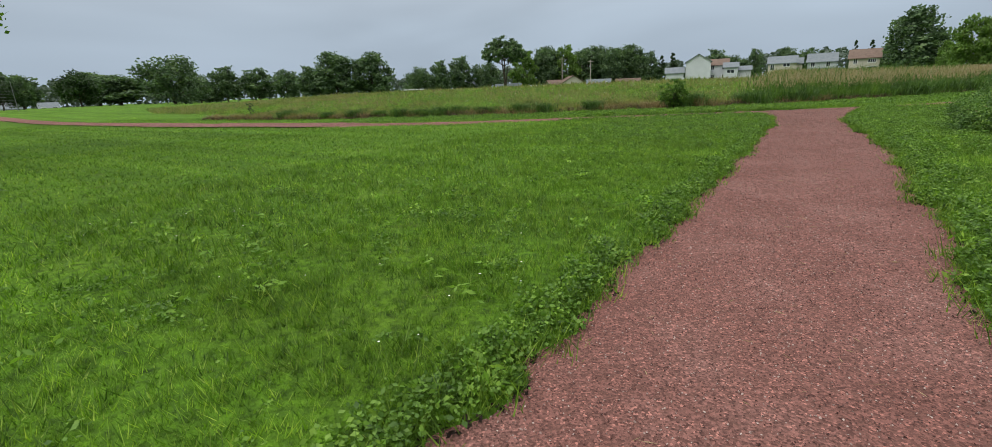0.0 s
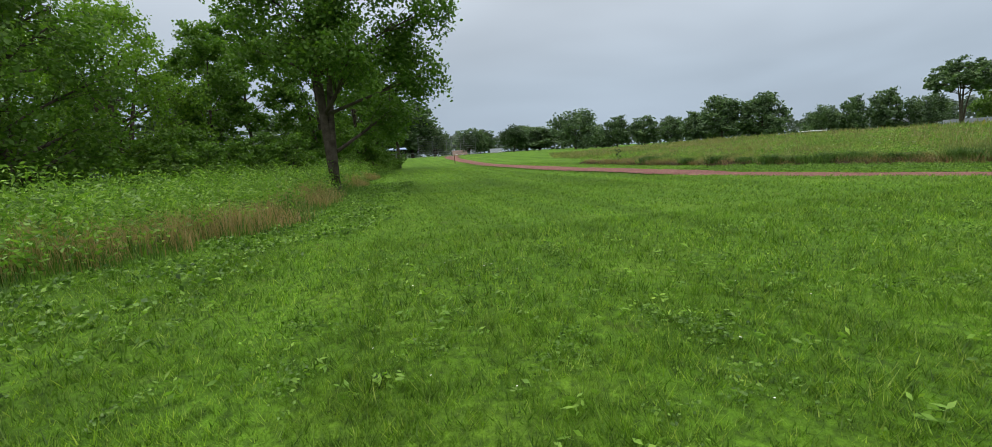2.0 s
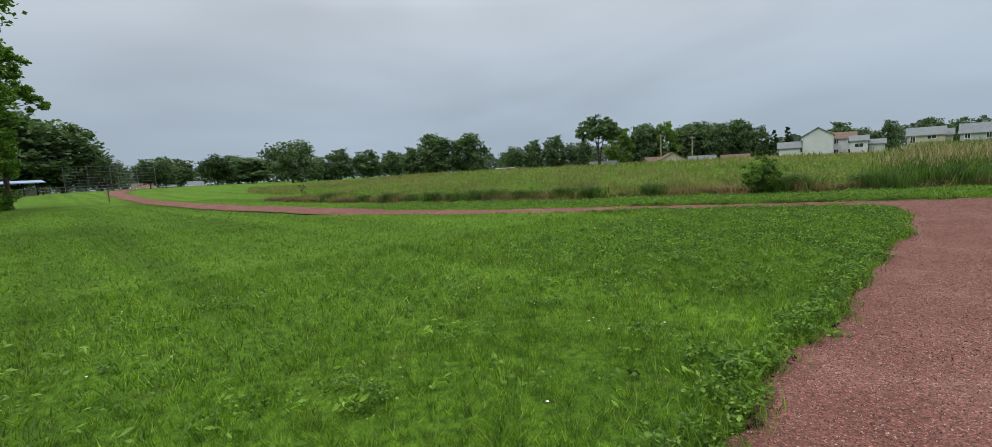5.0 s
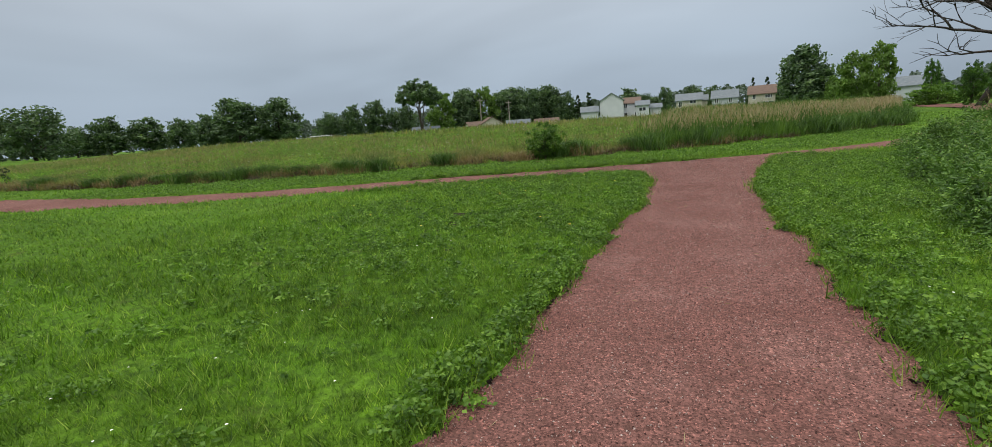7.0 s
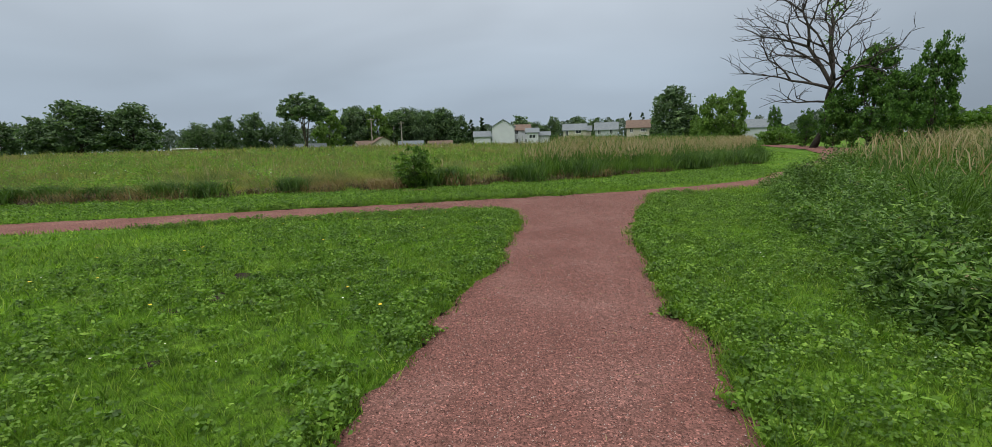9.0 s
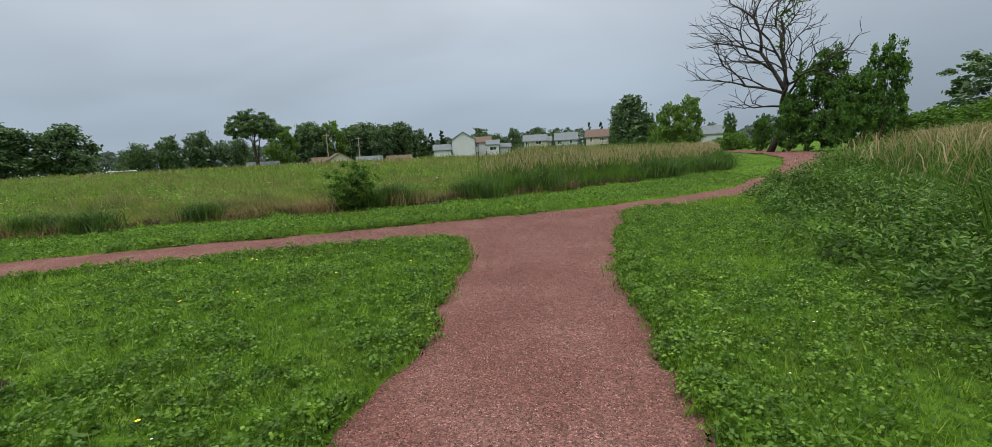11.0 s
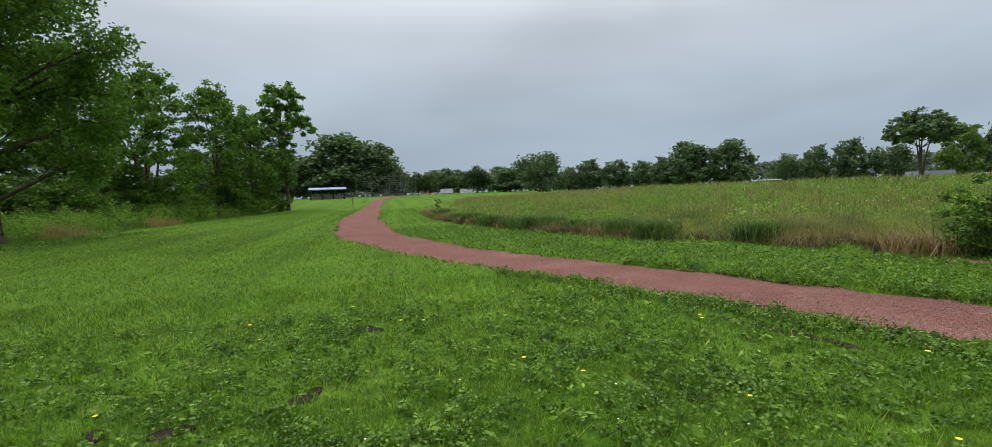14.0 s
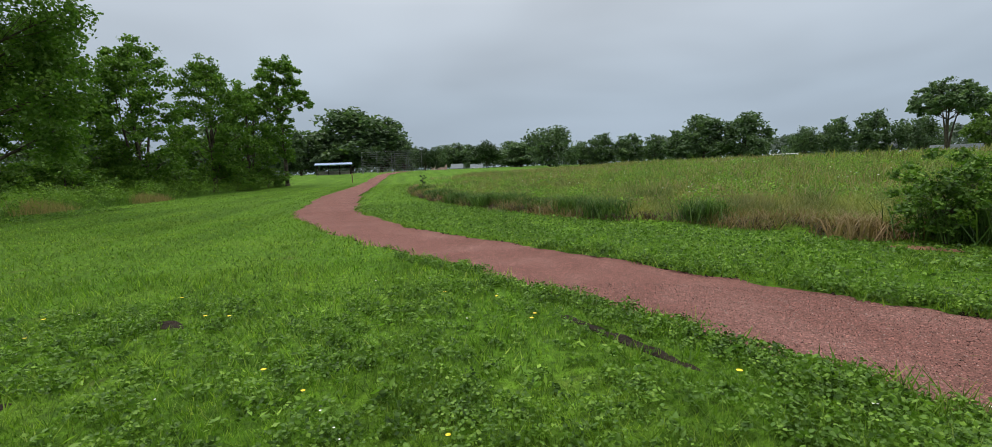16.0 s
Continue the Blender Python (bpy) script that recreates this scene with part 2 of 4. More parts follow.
# soil and thatch under the grass, with the shade of the gaps painted in
ground_mat, t, b = mat_nodes("turf")
c = ramp_of(t, noise_fac(t, 0.45, 5.0, 0.25, 0.75), [(0, (0.068, 0.155, 0.012)), (0.55, (0.10, 0.205, 0.015)), (1, (0.14, 0.25, 0.024))])
# fine dark flecks put the shade between blades into the turf colour
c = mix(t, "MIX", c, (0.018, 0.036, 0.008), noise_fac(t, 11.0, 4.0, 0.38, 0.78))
c = mix(t, "MIX", c, (0.10, 0.095, 0.035), noise_fac(t, 1.3, 5.0, 0.62, 0.85))
c = mix(t, "MULTIPLY", c, streaks(t, 0.84, 1.2), 1.0)
t.links.new(c, b.inputs["Base Color"])
b.inputs["Roughness"].default_value = 0.95
b.inputs["Specular IOR Level"].default_value = 0.1
bump(t, b, noise_fac(t, 35.0, 5.0, 0.2, 0.8), 0.9, 0.04)

# crushed red stone
trail_mat, t, b = mat_nodes("crushed red stone")
c = ramp_of(t, noise_fac(t, 1.1, 5.0, 0.25, 0.75), [(0, (0.142, 0.064, 0.053)), (0.5, (0.172, 0.082, 0.069)), (1, (0.212, 0.113, 0.097))])
vor = t.nodes.new("ShaderNodeTexVoronoi")
vor.inputs["Scale"].default_value = 95.0
g = t.nodes.new("ShaderNodeNewGeometry")
t.links.new(g.outputs["Position"], vor.inputs["Vector"])
bw = t.nodes.new("ShaderNodeSeparateColor")
t.links.new(vor.outputs["Color"], bw.inputs[0])
c = mix(t, "MULTIPLY", c, ramp_of(t, bw.outputs[0], [(0, (0.34, 0.32, 0.32)), (0.5, (0.95, 0.95, 0.95)), (0.93, (1.5, 1.44, 1.42)), (1, (2.9, 2.7, 2.6))]), 0.8)
c = mix(t, "MIX", c, (0.10, 0.05, 0.04), noise_fac(t, 14.0, 5.0, 0.5, 0.8))
t.links.new(c, b.inputs["Base Color"])
b.inputs["Roughness"].default_value = 0.95
b.inputs["Specular IOR Level"].default_value = 0.15
bump(t, b, vor.outputs["Distance"], 0.7, 0.012)


# ---- mesh helpers ----
rng = np.random.default_rng(7)


def mesh_of(name, verts, faces, material, size):
    """A mesh from arrays of vertices and of faces that all have the same number of corners."""
    me = bpy.data.meshes.new(name)
    verts = np.asarray(verts, np.float32).reshape(-1, 3)
    faces = np.asarray(faces, np.int32).reshape(-1, size)
    me.vertices.add(len(verts))
    me.vertices.foreach_set("co", verts.ravel())
    me.loops.add(faces.size)
    me.loops.foreach_set("vertex_index", faces.ravel())
    me.polygons.add(len(faces))
    me.polygons.foreach_set("loop_start", np.arange(0, faces.size, size, dtype=np.int32))
    me.update(calc_edges=True)
    me.materials.append(material)
    return me


def piece(name, me, parent=None, label=""):
    ob = new(name, me)
    if parent:
        ob.parent = parent
    if label:
        tagged(ob, label)
    return ob


def part(name, bm, material, parent=None, label="", smooth=False):
    me = bpy.data.meshes.new(name)
    bm.to_mesh(me)
    bm.free()
    me.materials.append(material)
    if smooth:
        me.polygons.foreach_set("use_smooth", [True] * len(me.polygons))
    return piece(name, me, parent, label)


def box(bm, x0, x1, y0, y1, z0, z1, bevel=0.0):
    made = bmesh.ops.create_cube(bm, size=1.0, matrix=Matrix.Translation(((x0 + x1) / 2, (y0 + y1) / 2, (z0 + z1) / 2)) @ Matrix.Diagonal((x1 - x0, y1 - y0, z1 - z0, 1)))
    if bevel:
        edges = list({e for v in made["verts"] for e in v.link_edges})
        bmesh.ops.bevel(bm, geom=edges, offset=bevel, segments=1, affect="EDGES")


def tube(bm, points, radii, sides=7):
    """A tapered round stem along points."""
    rings = []
    for i, p in enumerate(points):
        a = Vector(points[max(i - 1, 0)])
        c = Vector(points[min(i + 1, len(points) - 1)])
        q = (c - a).to_track_quat("Z", "Y")
        rings.append([bm.verts.new(Vector(p) + q @ Vector((radii[i] * math.cos(k * math.tau / sides), radii[i] * math.sin(k * math.tau / sides), 0))) for k in range(sides)])
    for r, s in zip(rings, rings[1:]):
        for k in range(sides):
            bm.faces.new((r[k], r[(k + 1) % sides], s[(k + 1) % sides], s[k]))
    bm.faces.new(rings[-1])
    bm.faces.new(rings[0][::-1])


def wobble(x, y, scale, seed=0.0):
    """Smooth value noise, about -1 to 1, for arrays."""
    s = 0.0
    for k, (f, a) in enumerate(((1.0, 0.6), (2.13, 0.3), (4.7, 0.15))):
        u, v = x / scale * f + seed * 1.7 + k * 3.1, y / scale * f - seed * 2.3 + k * 1.9
        s = s + a * (np.sin(u * 2.1 + 1.3 * np.sin(v * 1.7 + k)) + np.sin(v * 2.4 + 1.1 * np.sin(u * 1.9 - k)))
    return s / 1.4


def smooth01(a, lo, hi):
    q = np.clip((a - lo) / (hi - lo), 0, 1)
    return q * q * (3 - 2 * q)


# ---- plan: two trails, the meadow, the weedy edges ----
APPROACH = ((0.47, -8, 1.1), (0.44, 0, 1.09), (0.38, 5, 1.14), (0.27, 10.9, 1.19), (0.03, 13.5, 1.13), (-0.1, 15.5, 1.0), (-0.25, 17.3, 1.0), (-0.42, 19.5, 1.22), (-0.6, 21.5, 1.7))
LOOP = ((-130, 19, 0.9), (-90, 13, 0.9), (-60, 12.8, 0.9), (-33, 13.0, 1.1), (-19.5, 14.2, 1.1), (-13.5, 16.25, 1.02), (-9.6, 18.2, 1.0), (-6.7, 19.72, 1.02), (-3.3, 21.35, 1.08), (0, 23.3, 0.9), (3.0, 25.9, 0.75),
        (5.2, 28.1, 0.75), (8.3, 32.4, 1.0), (12.5, 41.2, 1.3), (16.5, 51.5, 1.7), (19.5, 64, 2.0), (20.5, 84, 2.0), (20, 110, 2.0))
MEADOW = ((17, 95), (14.5, 70), (9.5, 46), (7.3, 39), (0.6, 31), (-3.9, 27.4), (-7.4, 25.4), (-9.5, 24.2), (-11.7, 22.7), (-14.9, 21), (-21.4, 18.9), (-30, 17.6), (-45, 17.6), (-62, 18.5), (-85, 26), (-105, 60), (-105, 95))
WEST = ((-2, -12), (-6.3, -4.6), (-8.4, -3.2), (-10.4, -2.7), (-12.5, -1.6), (-17.9, -1.1), (-25, -0.5), (-32.6, 0.0), (-45, 0.8), (-66, 4.5), (-72, 2), (-70, -60), (-2, -60))
EAST = ((5.5, 27.5), (4.4, 24.5), (3.55, 19.5), (3.0, 16.2), (2.95, 14.0), (3.75, 11.0), (6.2, 4), (7, -10), (60, -10), (60, 60), (25, 60), (19.5, 50), (15, 40), (10.5, 32.5))


def to_line(x, y, line):
    """Distance to a line of (x, y, half width), less the width there."""
    best = np.full(np.shape(x), 1e9)
    for (ax, ay, aw), (bx, by, bw_) in zip(line, line[1:]):
        dx, dy = bx - ax, by - ay
        u = np.clip(((x - ax) * dx + (y - ay) * dy) / (dx * dx + dy * dy), 0, 1)
        best = np.minimum(best, np.hypot(x - ax - u * dx, y - ay - u * dy) - aw - u * (bw_ - aw))
    return best


def trail_edge(x, y):
    a, c = to_line(x, y, APPROACH), to_line(x, y, LOOP)
    k = 1.5
    h = np.clip(0.5 + 0.5 * (c - a) / k, 0, 1)
    return c + (a - c) * h - k * h * (1 - h) + 0.10 * wobble(x, y, 1.1) + 0.065 * wobble(x, y, 0.27, 5)


def inside(x, y, ring):
    """Signed distance to a closed outline, positive within."""
    d, odd = np.full(np.shape(x), 1e9), np.zeros(np.shape(x), bool)
    for (ax, ay), (bx, by) in zip(ring, ring[1:] + ring[:1]):
        dx, dy = bx - ax, by - ay
        u = np.clip(((x - ax) * dx + (y - ay) * dy) / (dx * dx + dy * dy), 0, 1)
        d = np.minimum(d, np.hypot(x - ax - u * dx, y - ay - u * dy))
        cross = ((ay > y) != (by > y)) & (x < (bx - ax) * (y - ay) / (by - ay if by != ay else 1e-9) + ax)
        odd ^= cross
    return np.where(odd, d, -d)


def land(x, y):
    """Height of the land: a gentle rise under the meadow and towards the far houses."""
    x, y = np.asarray(x, float), np.asarray(y, float)
    m = inside(x, y, MEADOW)
    az = np.arctan2(-x, y)
    rise = 0.14 * smooth01(m, -0.3, 0.5) + 0.75 * smooth01(m, 1.0, 30) * (1 - smooth01(az, 0.95, 1.35) * 0.45)
    far = np.hypot(x + 5, y - 12)
    rise = rise + 1.2 * smooth01(far, 45, 110) * smooth01(az, 0.95, 1.35)
    e = inside(x, y, EAST)
    rise = rise + 0.9 * smooth01(e, 0.8, 14)
    return rise + 0.012 * wobble(x, y, 3.0, 2) * smooth01(far, 60, 30)


# ---- ground ----
def steps(core0, core1, fine, reach0, reach1):
    mid = np.arange(core0, core1 + 1e-6, fine)
    up, s = [core1], fine
    while up[-1] < reach1:
        s *= 1.075
        up.append(up[-1] + s)
    down, s = [core0], fine
    while down[-1] > reach0:
        s *= 1.075
        down.append(down[-1] - s)
    return np.concatenate([down[:0:-1], mid, up[1:]])


def sheet(name, xs, ys, height, material, keep=None):
    gx, gy = np.meshgrid(xs, ys)
    gz = height(gx, gy)
    v = np.stack([gx, gy, gz], -1).reshape(-1, 3)
    n = len(xs)
    i, j = np.meshgrid(np.arange(n - 1), np.arange(len(ys) - 1))
    a = (j * n + i).ravel()
    f = np.stack([a, a + 1, a + n + 1, a + n], -1)
    if keep is not None:
        ok = keep(gx, gy).ravel()
        f = f[ok[f].any(1)]
        used, inv = np.unique(f, return_inverse=True)
        v, f = v[used], inv.reshape(-1, 4)
    me = mesh_of(name, v, f, material, 4)
    me.polygons.foreach_set("use_smooth", [True] * len(me.polygons))
    return piece(name, me)


def turf_height(x, y):
    d = trail_edge(x, y)
    return land(x, y) - 0.055 * smooth01(d, 0.07, -0.07) + 0.008 * wobble(x, y, 0.35, 9) * smooth01(d, -0.1, 0.2)


def trail_height(x, y):
    d = trail_edge(x, y)
    out = np.maximum(smooth01(y, 30, 32), smooth01(-x, 18, 20))
    return land(x, y) - 0.03 + 0.075 * out + 0.018 * smooth01(d, 0.0, -0.9) + 0.005 * wobble(x, y, 0.5, 4)


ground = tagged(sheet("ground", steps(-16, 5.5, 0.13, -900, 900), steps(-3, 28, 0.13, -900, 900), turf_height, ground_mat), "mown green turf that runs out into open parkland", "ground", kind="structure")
trail = tagged(sheet("trail", steps(-20, 24, 0.2, -140, 30), steps(-8, 90, 0.2, -12, 120), trail_height, trail_mat, lambda x, y: trail_edge(x, y) < np.where((y > 30) | (x < -18), -0.05, 0.35)), "reddish crushed stone trail with ragged grass edges", "path", kind="structure")


# ---- growing things ----
def blades(x, y, z, h, w, lean=0.35, joints=1):
    """Grass blades as one mesh's arrays: triangles, or a quad strip and a tip for tall ones."""
    n = len(x)
    turn = rng.uniform(0, math.tau, n)
    off = rng.uniform(0, math.tau, n)
    tip = h * lean * rng.uniform(0.2, 1.4, n)
    cx, cy = np.cos(turn) * w / 2, np.sin(turn) * w / 2
    tx, ty = np.cos(off) * tip, np.sin(off) * tip
    base = np.stack([x, y, z], -1)
    side = np.stack([cx, cy, np.zeros(n)], -1)
    top = base + np.stack([tx, ty, h], -1)
    k = np.arange(n)
    if joints == 1:
        v = np.stack([base - side, base + side, top], 1).reshape(-1, 3)
        f = np.stack([3 * k, 3 * k + 1, 3 * k + 2], -1)
        return v, f
    mid = base + np.stack([tx * 0.3, ty * 0.3, h * 0.62], -1)
    v = np.stack([base - side, base + side, mid - side * 0.75, mid + side * 0.75, top - [0, 0, 0] - np.stack([0 * h, 0 * h, h * 0.12], -1) * (tip / h > 0.4)[:, None]], 1).reshape(-1, 3)
    o = 5 * k
    f = np.concatenate([np.stack([o, o + 1, o + 3], -1), np.stack([o, o + 3, o + 2], -1), np.stack([o + 2, o + 3, o + 4], -1)])
    return v, f


def leaves(p, size, flat=0.5, long=1.6):
    """Leaves as bent diamonds, two triangles each, at points p."""
    n = len(p)
    size = np.broadcast_to(size, n)
    d = rng.normal(size=(n, 3))
    d[:, 2] *= 1 - flat
    d /= np.linalg.norm(d, axis=1)[:, None]
    u = rng.normal(size=(n, 3))
    u -= (u * d).sum(1)[:, None] * d
    u /= np.linalg.norm(u, axis=1)[:, None]
    a = p - d * (size * long / 2)[:, None]
    c = p + d * (size * long / 2)[:, None]
    s = u * (size / 2)[:, None]
    droop = np.stack([np.zeros(n), np.zeros(n), -0.15 * size], -1)
    v = np.stack([a, p + s, c + droop, p - s], 1).reshape(-1, 3)
    k = 4 * np.arange(n)
    return v, np.concatenate([np.stack([k, k + 1, k + 2], -1), np.stack([k, k + 2, k + 3], -1)])


def scatter(x0, x1, y0, y1, density):
    n = int((x1 - x0) * (y1 - y0) * density)
    return rng.uniform(x0, x1, n), rng.uniform(y0, y1, n)


def stuff(name, v, f, material, label, category):
    return tagged(piece(name, mesh_of(name, v, f, material, 3)), label, category, kind="stuff")


def merge(sets):
    vs, fs, o = [], [], 0
    for v, f in sets:
        vs.append(v)
        fs.append(f + o)
        o += len(v)
    return np.concatenate(vs), np.concatenate(fs)


# bare spots in the turf: x, y, half length, half width, turn
BARE = ((-4.25, 19.02, 0.9, 0.075, 0.33), (-4.03, 14.45, 0.22, 0.1, 2.6), (-5.83, 14.83, 0.30, 0.12, 1.0), (-3.71, 13.68, 0.20, 0.10, 2.0), (-3.15, 13.65, 0.16, 0.08, 1.0), (-2.84, 12.18, 0.13, 0.07, 1.0), (-3.78, 13.18, 0.14, 0.07, 0.4))


def bare(x, y):
    d = np.full(np.shape(x), 9.0)
    for bx, by, a, w, turn in BARE:
        u = (x - bx) * math.cos(turn) + (y - by) * math.sin(turn)
        v = -(x - bx) * math.sin(turn) + (y - by) * math.cos(turn)
        d = np.minimum(d, np.hypot(u / a, v / w))
    return d + 0.25 * wobble(x, y, 0.2, 3)


def mown(x, y, creep=0.0):
    return (trail_edge(x, y) > -creep * rng.uniform(0, 1, len(x)) ** 2.5) & (inside(x, y, MEADOW) < 0.1) & (inside(x, y, WEST) < 0.1) & (inside(x, y, EAST) < 0.1) & (bare(x, y) > 0.62 + 0.3 * rng.uniform(0, 1, len(x)))


def lawn_set(x0, x1, y0, y1, density, lo, hi, hlo, hhi, wide):
    x, y = scatter(x0, x1, y0, y1, density)
    d = np.hypot(x - 0.2, y - np.clip(y, -1, 17.5))
    ok = (d >= lo) & (d < hi) & mown(x, y, 0.17)
    x, y = x[ok], y[ok]
    thick = 0.68 + 0.28 * wobble(x, y, 0.45, 6) + 0.5 * wobble(x, y, 0.13, 7)
    ok = rng.uniform(0, 1, len(x)) < thick
    x, y = x[ok], y[ok]
    rank = 1 + 0.3 * wobble(x, y, 0.6, 8) + 0.45 * np.maximum(wobble(x, y, 0.16, 16), -0.6) + 0.5 * smooth01(trail_edge(x, y), 0.28, 0.03)
    h = rng.uniform(hlo, hhi, len(x)) * np.clip(rank, 0.45, 2.2)
    return blades(x, y, land(x, y) - 0.01, h, rng.uniform(0.6, 1.4, len(x)) * wide, 0.75)


near = merge([lawn_set(-4.5, 4.5, -2, 22, 2000, 0, 4.2, 0.045, 0.11, 0.0085), lawn_set(-4.5, 4.5, -2, 22, 2300, 0, 4.2, 0.02, 0.05, 0.0075), lawn_set(-10, 8, -5, 26, 900, 4.2, 9, 0.05, 0.11, 0.014), lawn_set(-22, 9, -6, 40, 360, 9, 20, 0.035, 0.07, 0.022)])
stuff("lawn_grass", *near, lawn_mat, "short bright green mown lawn grass", "grass")
stuff("distant_lawn_grass", *lawn_set(-60, 14, -6, 60, 64, 20, 55, 0.035, 0.06, 0.05), lawn_mat, "mown lawn grass further across the park", "grass")


def clover_patch(x, y):
    d = trail_edge(x, y)
    rim = smooth01(d, 0.9, 0.1)
    return np.clip(0.45 * wobble(x, y, 1.1, 11) + 0.55 * wobble(x, y, 0.4, 12) - 0.3 + 0.45 * rim + 0.45 * smooth01(y, 11, 14) * smooth01(x, -9, -5) + 0.35 * smooth01(x, 1, 2), 0, 1)


x, y = scatter(-8, 4.5, -2, 24, 4200)
ok = mown(x, y, 0.08) & (rng.uniform(0, 1, len(x)) < clover_patch(x, y) * np.clip(0.85 + 0.9 * wobble(x, y, 0.13, 20), 0.05, 1)) & (np.hypot(x, y - np.clip(y, -1, 17.5)) < 6.8)
x, y = x[ok], y[ok]
p = np.stack([x, y, land(x, y) + rng.uniform(0.015, 0.1, len(x)) * np.clip(1 + 0.8 * wobble(x, y, 0.28, 19), 0.25, 2.2)], -1)
stuff("clover", *leaves(p, rng.uniform(0.012, 0.027, len(x)), 0.7, 1.4), clover_mat, "low clover and plantain leaves among the turf", "clover")

# clover and knotweed creeping over the rims of the trails
x, y = scatter(-9, 3.2, -2, 24, 620)
d = trail_edge(x, y)
ok = (d > 0.02 - 0.13 * np.maximum(wobble(x, y, 0.3, 62), 0)) & (d < 0.32) & (wobble(x, y, 0.5, 61) > -0.35)
x, y = np.repeat(x[ok], 9), np.repeat(y[ok], 9)
px, py = x + rng.normal(0, 0.035, len(x)), y + rng.normal(0, 0.035, len(x))
pz = land(px, py) + rng.uniform(0.0, 0.13, len(x)) * np.clip(0.75 + 0.6 * wobble(px, py, 0.22, 63), 0.2, 1.6) * smooth01(trail_edge(px, py), -0.25, 0.12)
stuff("rim_creepers", *leaves(np.stack([px, py, pz], -1), rng.uniform(0.014, 0.032, len(x)), 0.6, 1.5), clover_mat, "creeping clover and knotweed spilling over the trail rim", "clover")
# soil crumbs whose dark colour also paints the shadow line under the rim
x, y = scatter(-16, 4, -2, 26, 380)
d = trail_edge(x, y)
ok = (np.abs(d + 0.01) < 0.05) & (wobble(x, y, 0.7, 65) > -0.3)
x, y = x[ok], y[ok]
stuff("rim_shadow_soil", *leaves(np.stack([x, y, trail_height(x, y) + rng.uniform(0.0, 0.03, len(x))], -1), rng.uniform(0.015, 0.04, len(x)), 0.8, 1.4), soil_mat, "dark crumbled soil along the cut turf rim", "soil")


# low leafy mounds of clover and plantain in the turf
x, y = scatter(-8, 4.5, -2, 22, 95)
ok = mown(x, y, 0.0) & (rng.uniform(0, 1, len(x)) < (0.02 + 0.9 * clover_patch(x, y) + 0.25 * smooth01(y, 9, 12)) * (0.3 + 0.7 * np.maximum(np.maximum(smooth01(y, 7, 11), smooth01(x, 0.8, 1.2)), smooth01(trail_edge(x, y), 1.6, 0.4)))) & (np.hypot(x, y - np.clip(y, -1, 17.5)) < 6.5)
x, y = x[ok], y[ok]
per, r = 16, rng.uniform(0.03, 0.085, len(x))
a, q = rng.uniform(0, math.tau, (len(x), per)), rng.uniform(0, 1, (len(x), per)) ** 0.5
px, py = (x[:, None] + np.cos(a) * q * r[:, None]).ravel(), (y[:, None] + np.sin(a) * q * r[:, None]).ravel()
pz = land(px, py) + (0.02 + (1 - 0.7 * q * q) * (0.6 * r[:, None] + 0.03)).ravel() * rng.uniform(0.8, 1.15, len(px))
stuff("turf_mounds", *leaves(np.stack([px, py, pz], -1), np.repeat(rng.uniform(0.012, 0.026, len(x)) * np.where(x < 0, 1.3, 1.0), per), 0.75, 1.5), clover_mat, "low leafy mounds of clover and plantain in the turf", "clover")

# clover on the verge between the loop trail and the meadow
x, y = scatter(-22, 7, 15, 38, 620)
d, m = trail_edge(x, y), inside(x, y, MEADOW)
ok = (d > -0.02) & (m < 0.1) & (m > -4.2) & (d < 3.6) & (to_line(x, y, APPROACH) > 1.0) & (rng.uniform(0, 1, len(x)) < np.clip(0.5 + 0.5 * wobble(x, y, 0.5, 81) + 0.4 * wobble(x, y, 0.18, 82), 0.04, 1)) & (inside(x, y, EAST) < 0)
x, y = x[ok], y[ok]
stuff("verge_clover", *leaves(np.stack([x, y, land(x, y) + rng.uniform(0.02, 0.1, len(x)) * np.clip(1 + 0.6 * wobble(x, y, 0.35, 83), 0.3, 2)], -1), rng.uniform(0.022, 0.045, len(x)), 0.65, 1.5), clover_mat, "clover and plantain on the verge of the loop trail", "clover")

# broad-leaved weeds in the turf, and the leafy carpet by the wood edge
x, y = scatter(-7, 4.5, -2, 23, 4.5)
ok = mown(x, y) & (wobble(x, y, 1.2, 41) > -0.2)
x, y = np.repeat(x[ok], 11), np.repeat(y[ok], 11)
px, py = x + rng.normal(0, 0.045, len(x)), y + rng.normal(0, 0.045, len(x))
stuff("turf_weeds", *leaves(np.stack([px, py, land(px, py) + rng.uniform(0.03, 0.1, len(x))], -1), rng.uniform(0.018, 0.034, len(x)), 0.5, 2.8), weed_mat, "plantain and thistle rosettes in the turf", "weeds")
x, y = scatter(-30, -3, -6, 3, 330)
m = inside(x, y, WEST)
ok = (m > -2.6) & (m < 0.5) & (rng.uniform(0, 1, len(x)) < np.clip(0.4 + 0.7 * wobble(x, y, 0.8, 43), 0, 1))
x, y = x[ok], y[ok]
stuff("wood_edge_clover", *leaves(np.stack([x, y, land(x, y) + rng.uniform(0.03, 0.11, len(x))], -1), rng.uniform(0.03, 0.07, len(x)), 0.7, 1.4), clover_mat, "leafy low ground cover along the wood edge", "clover")


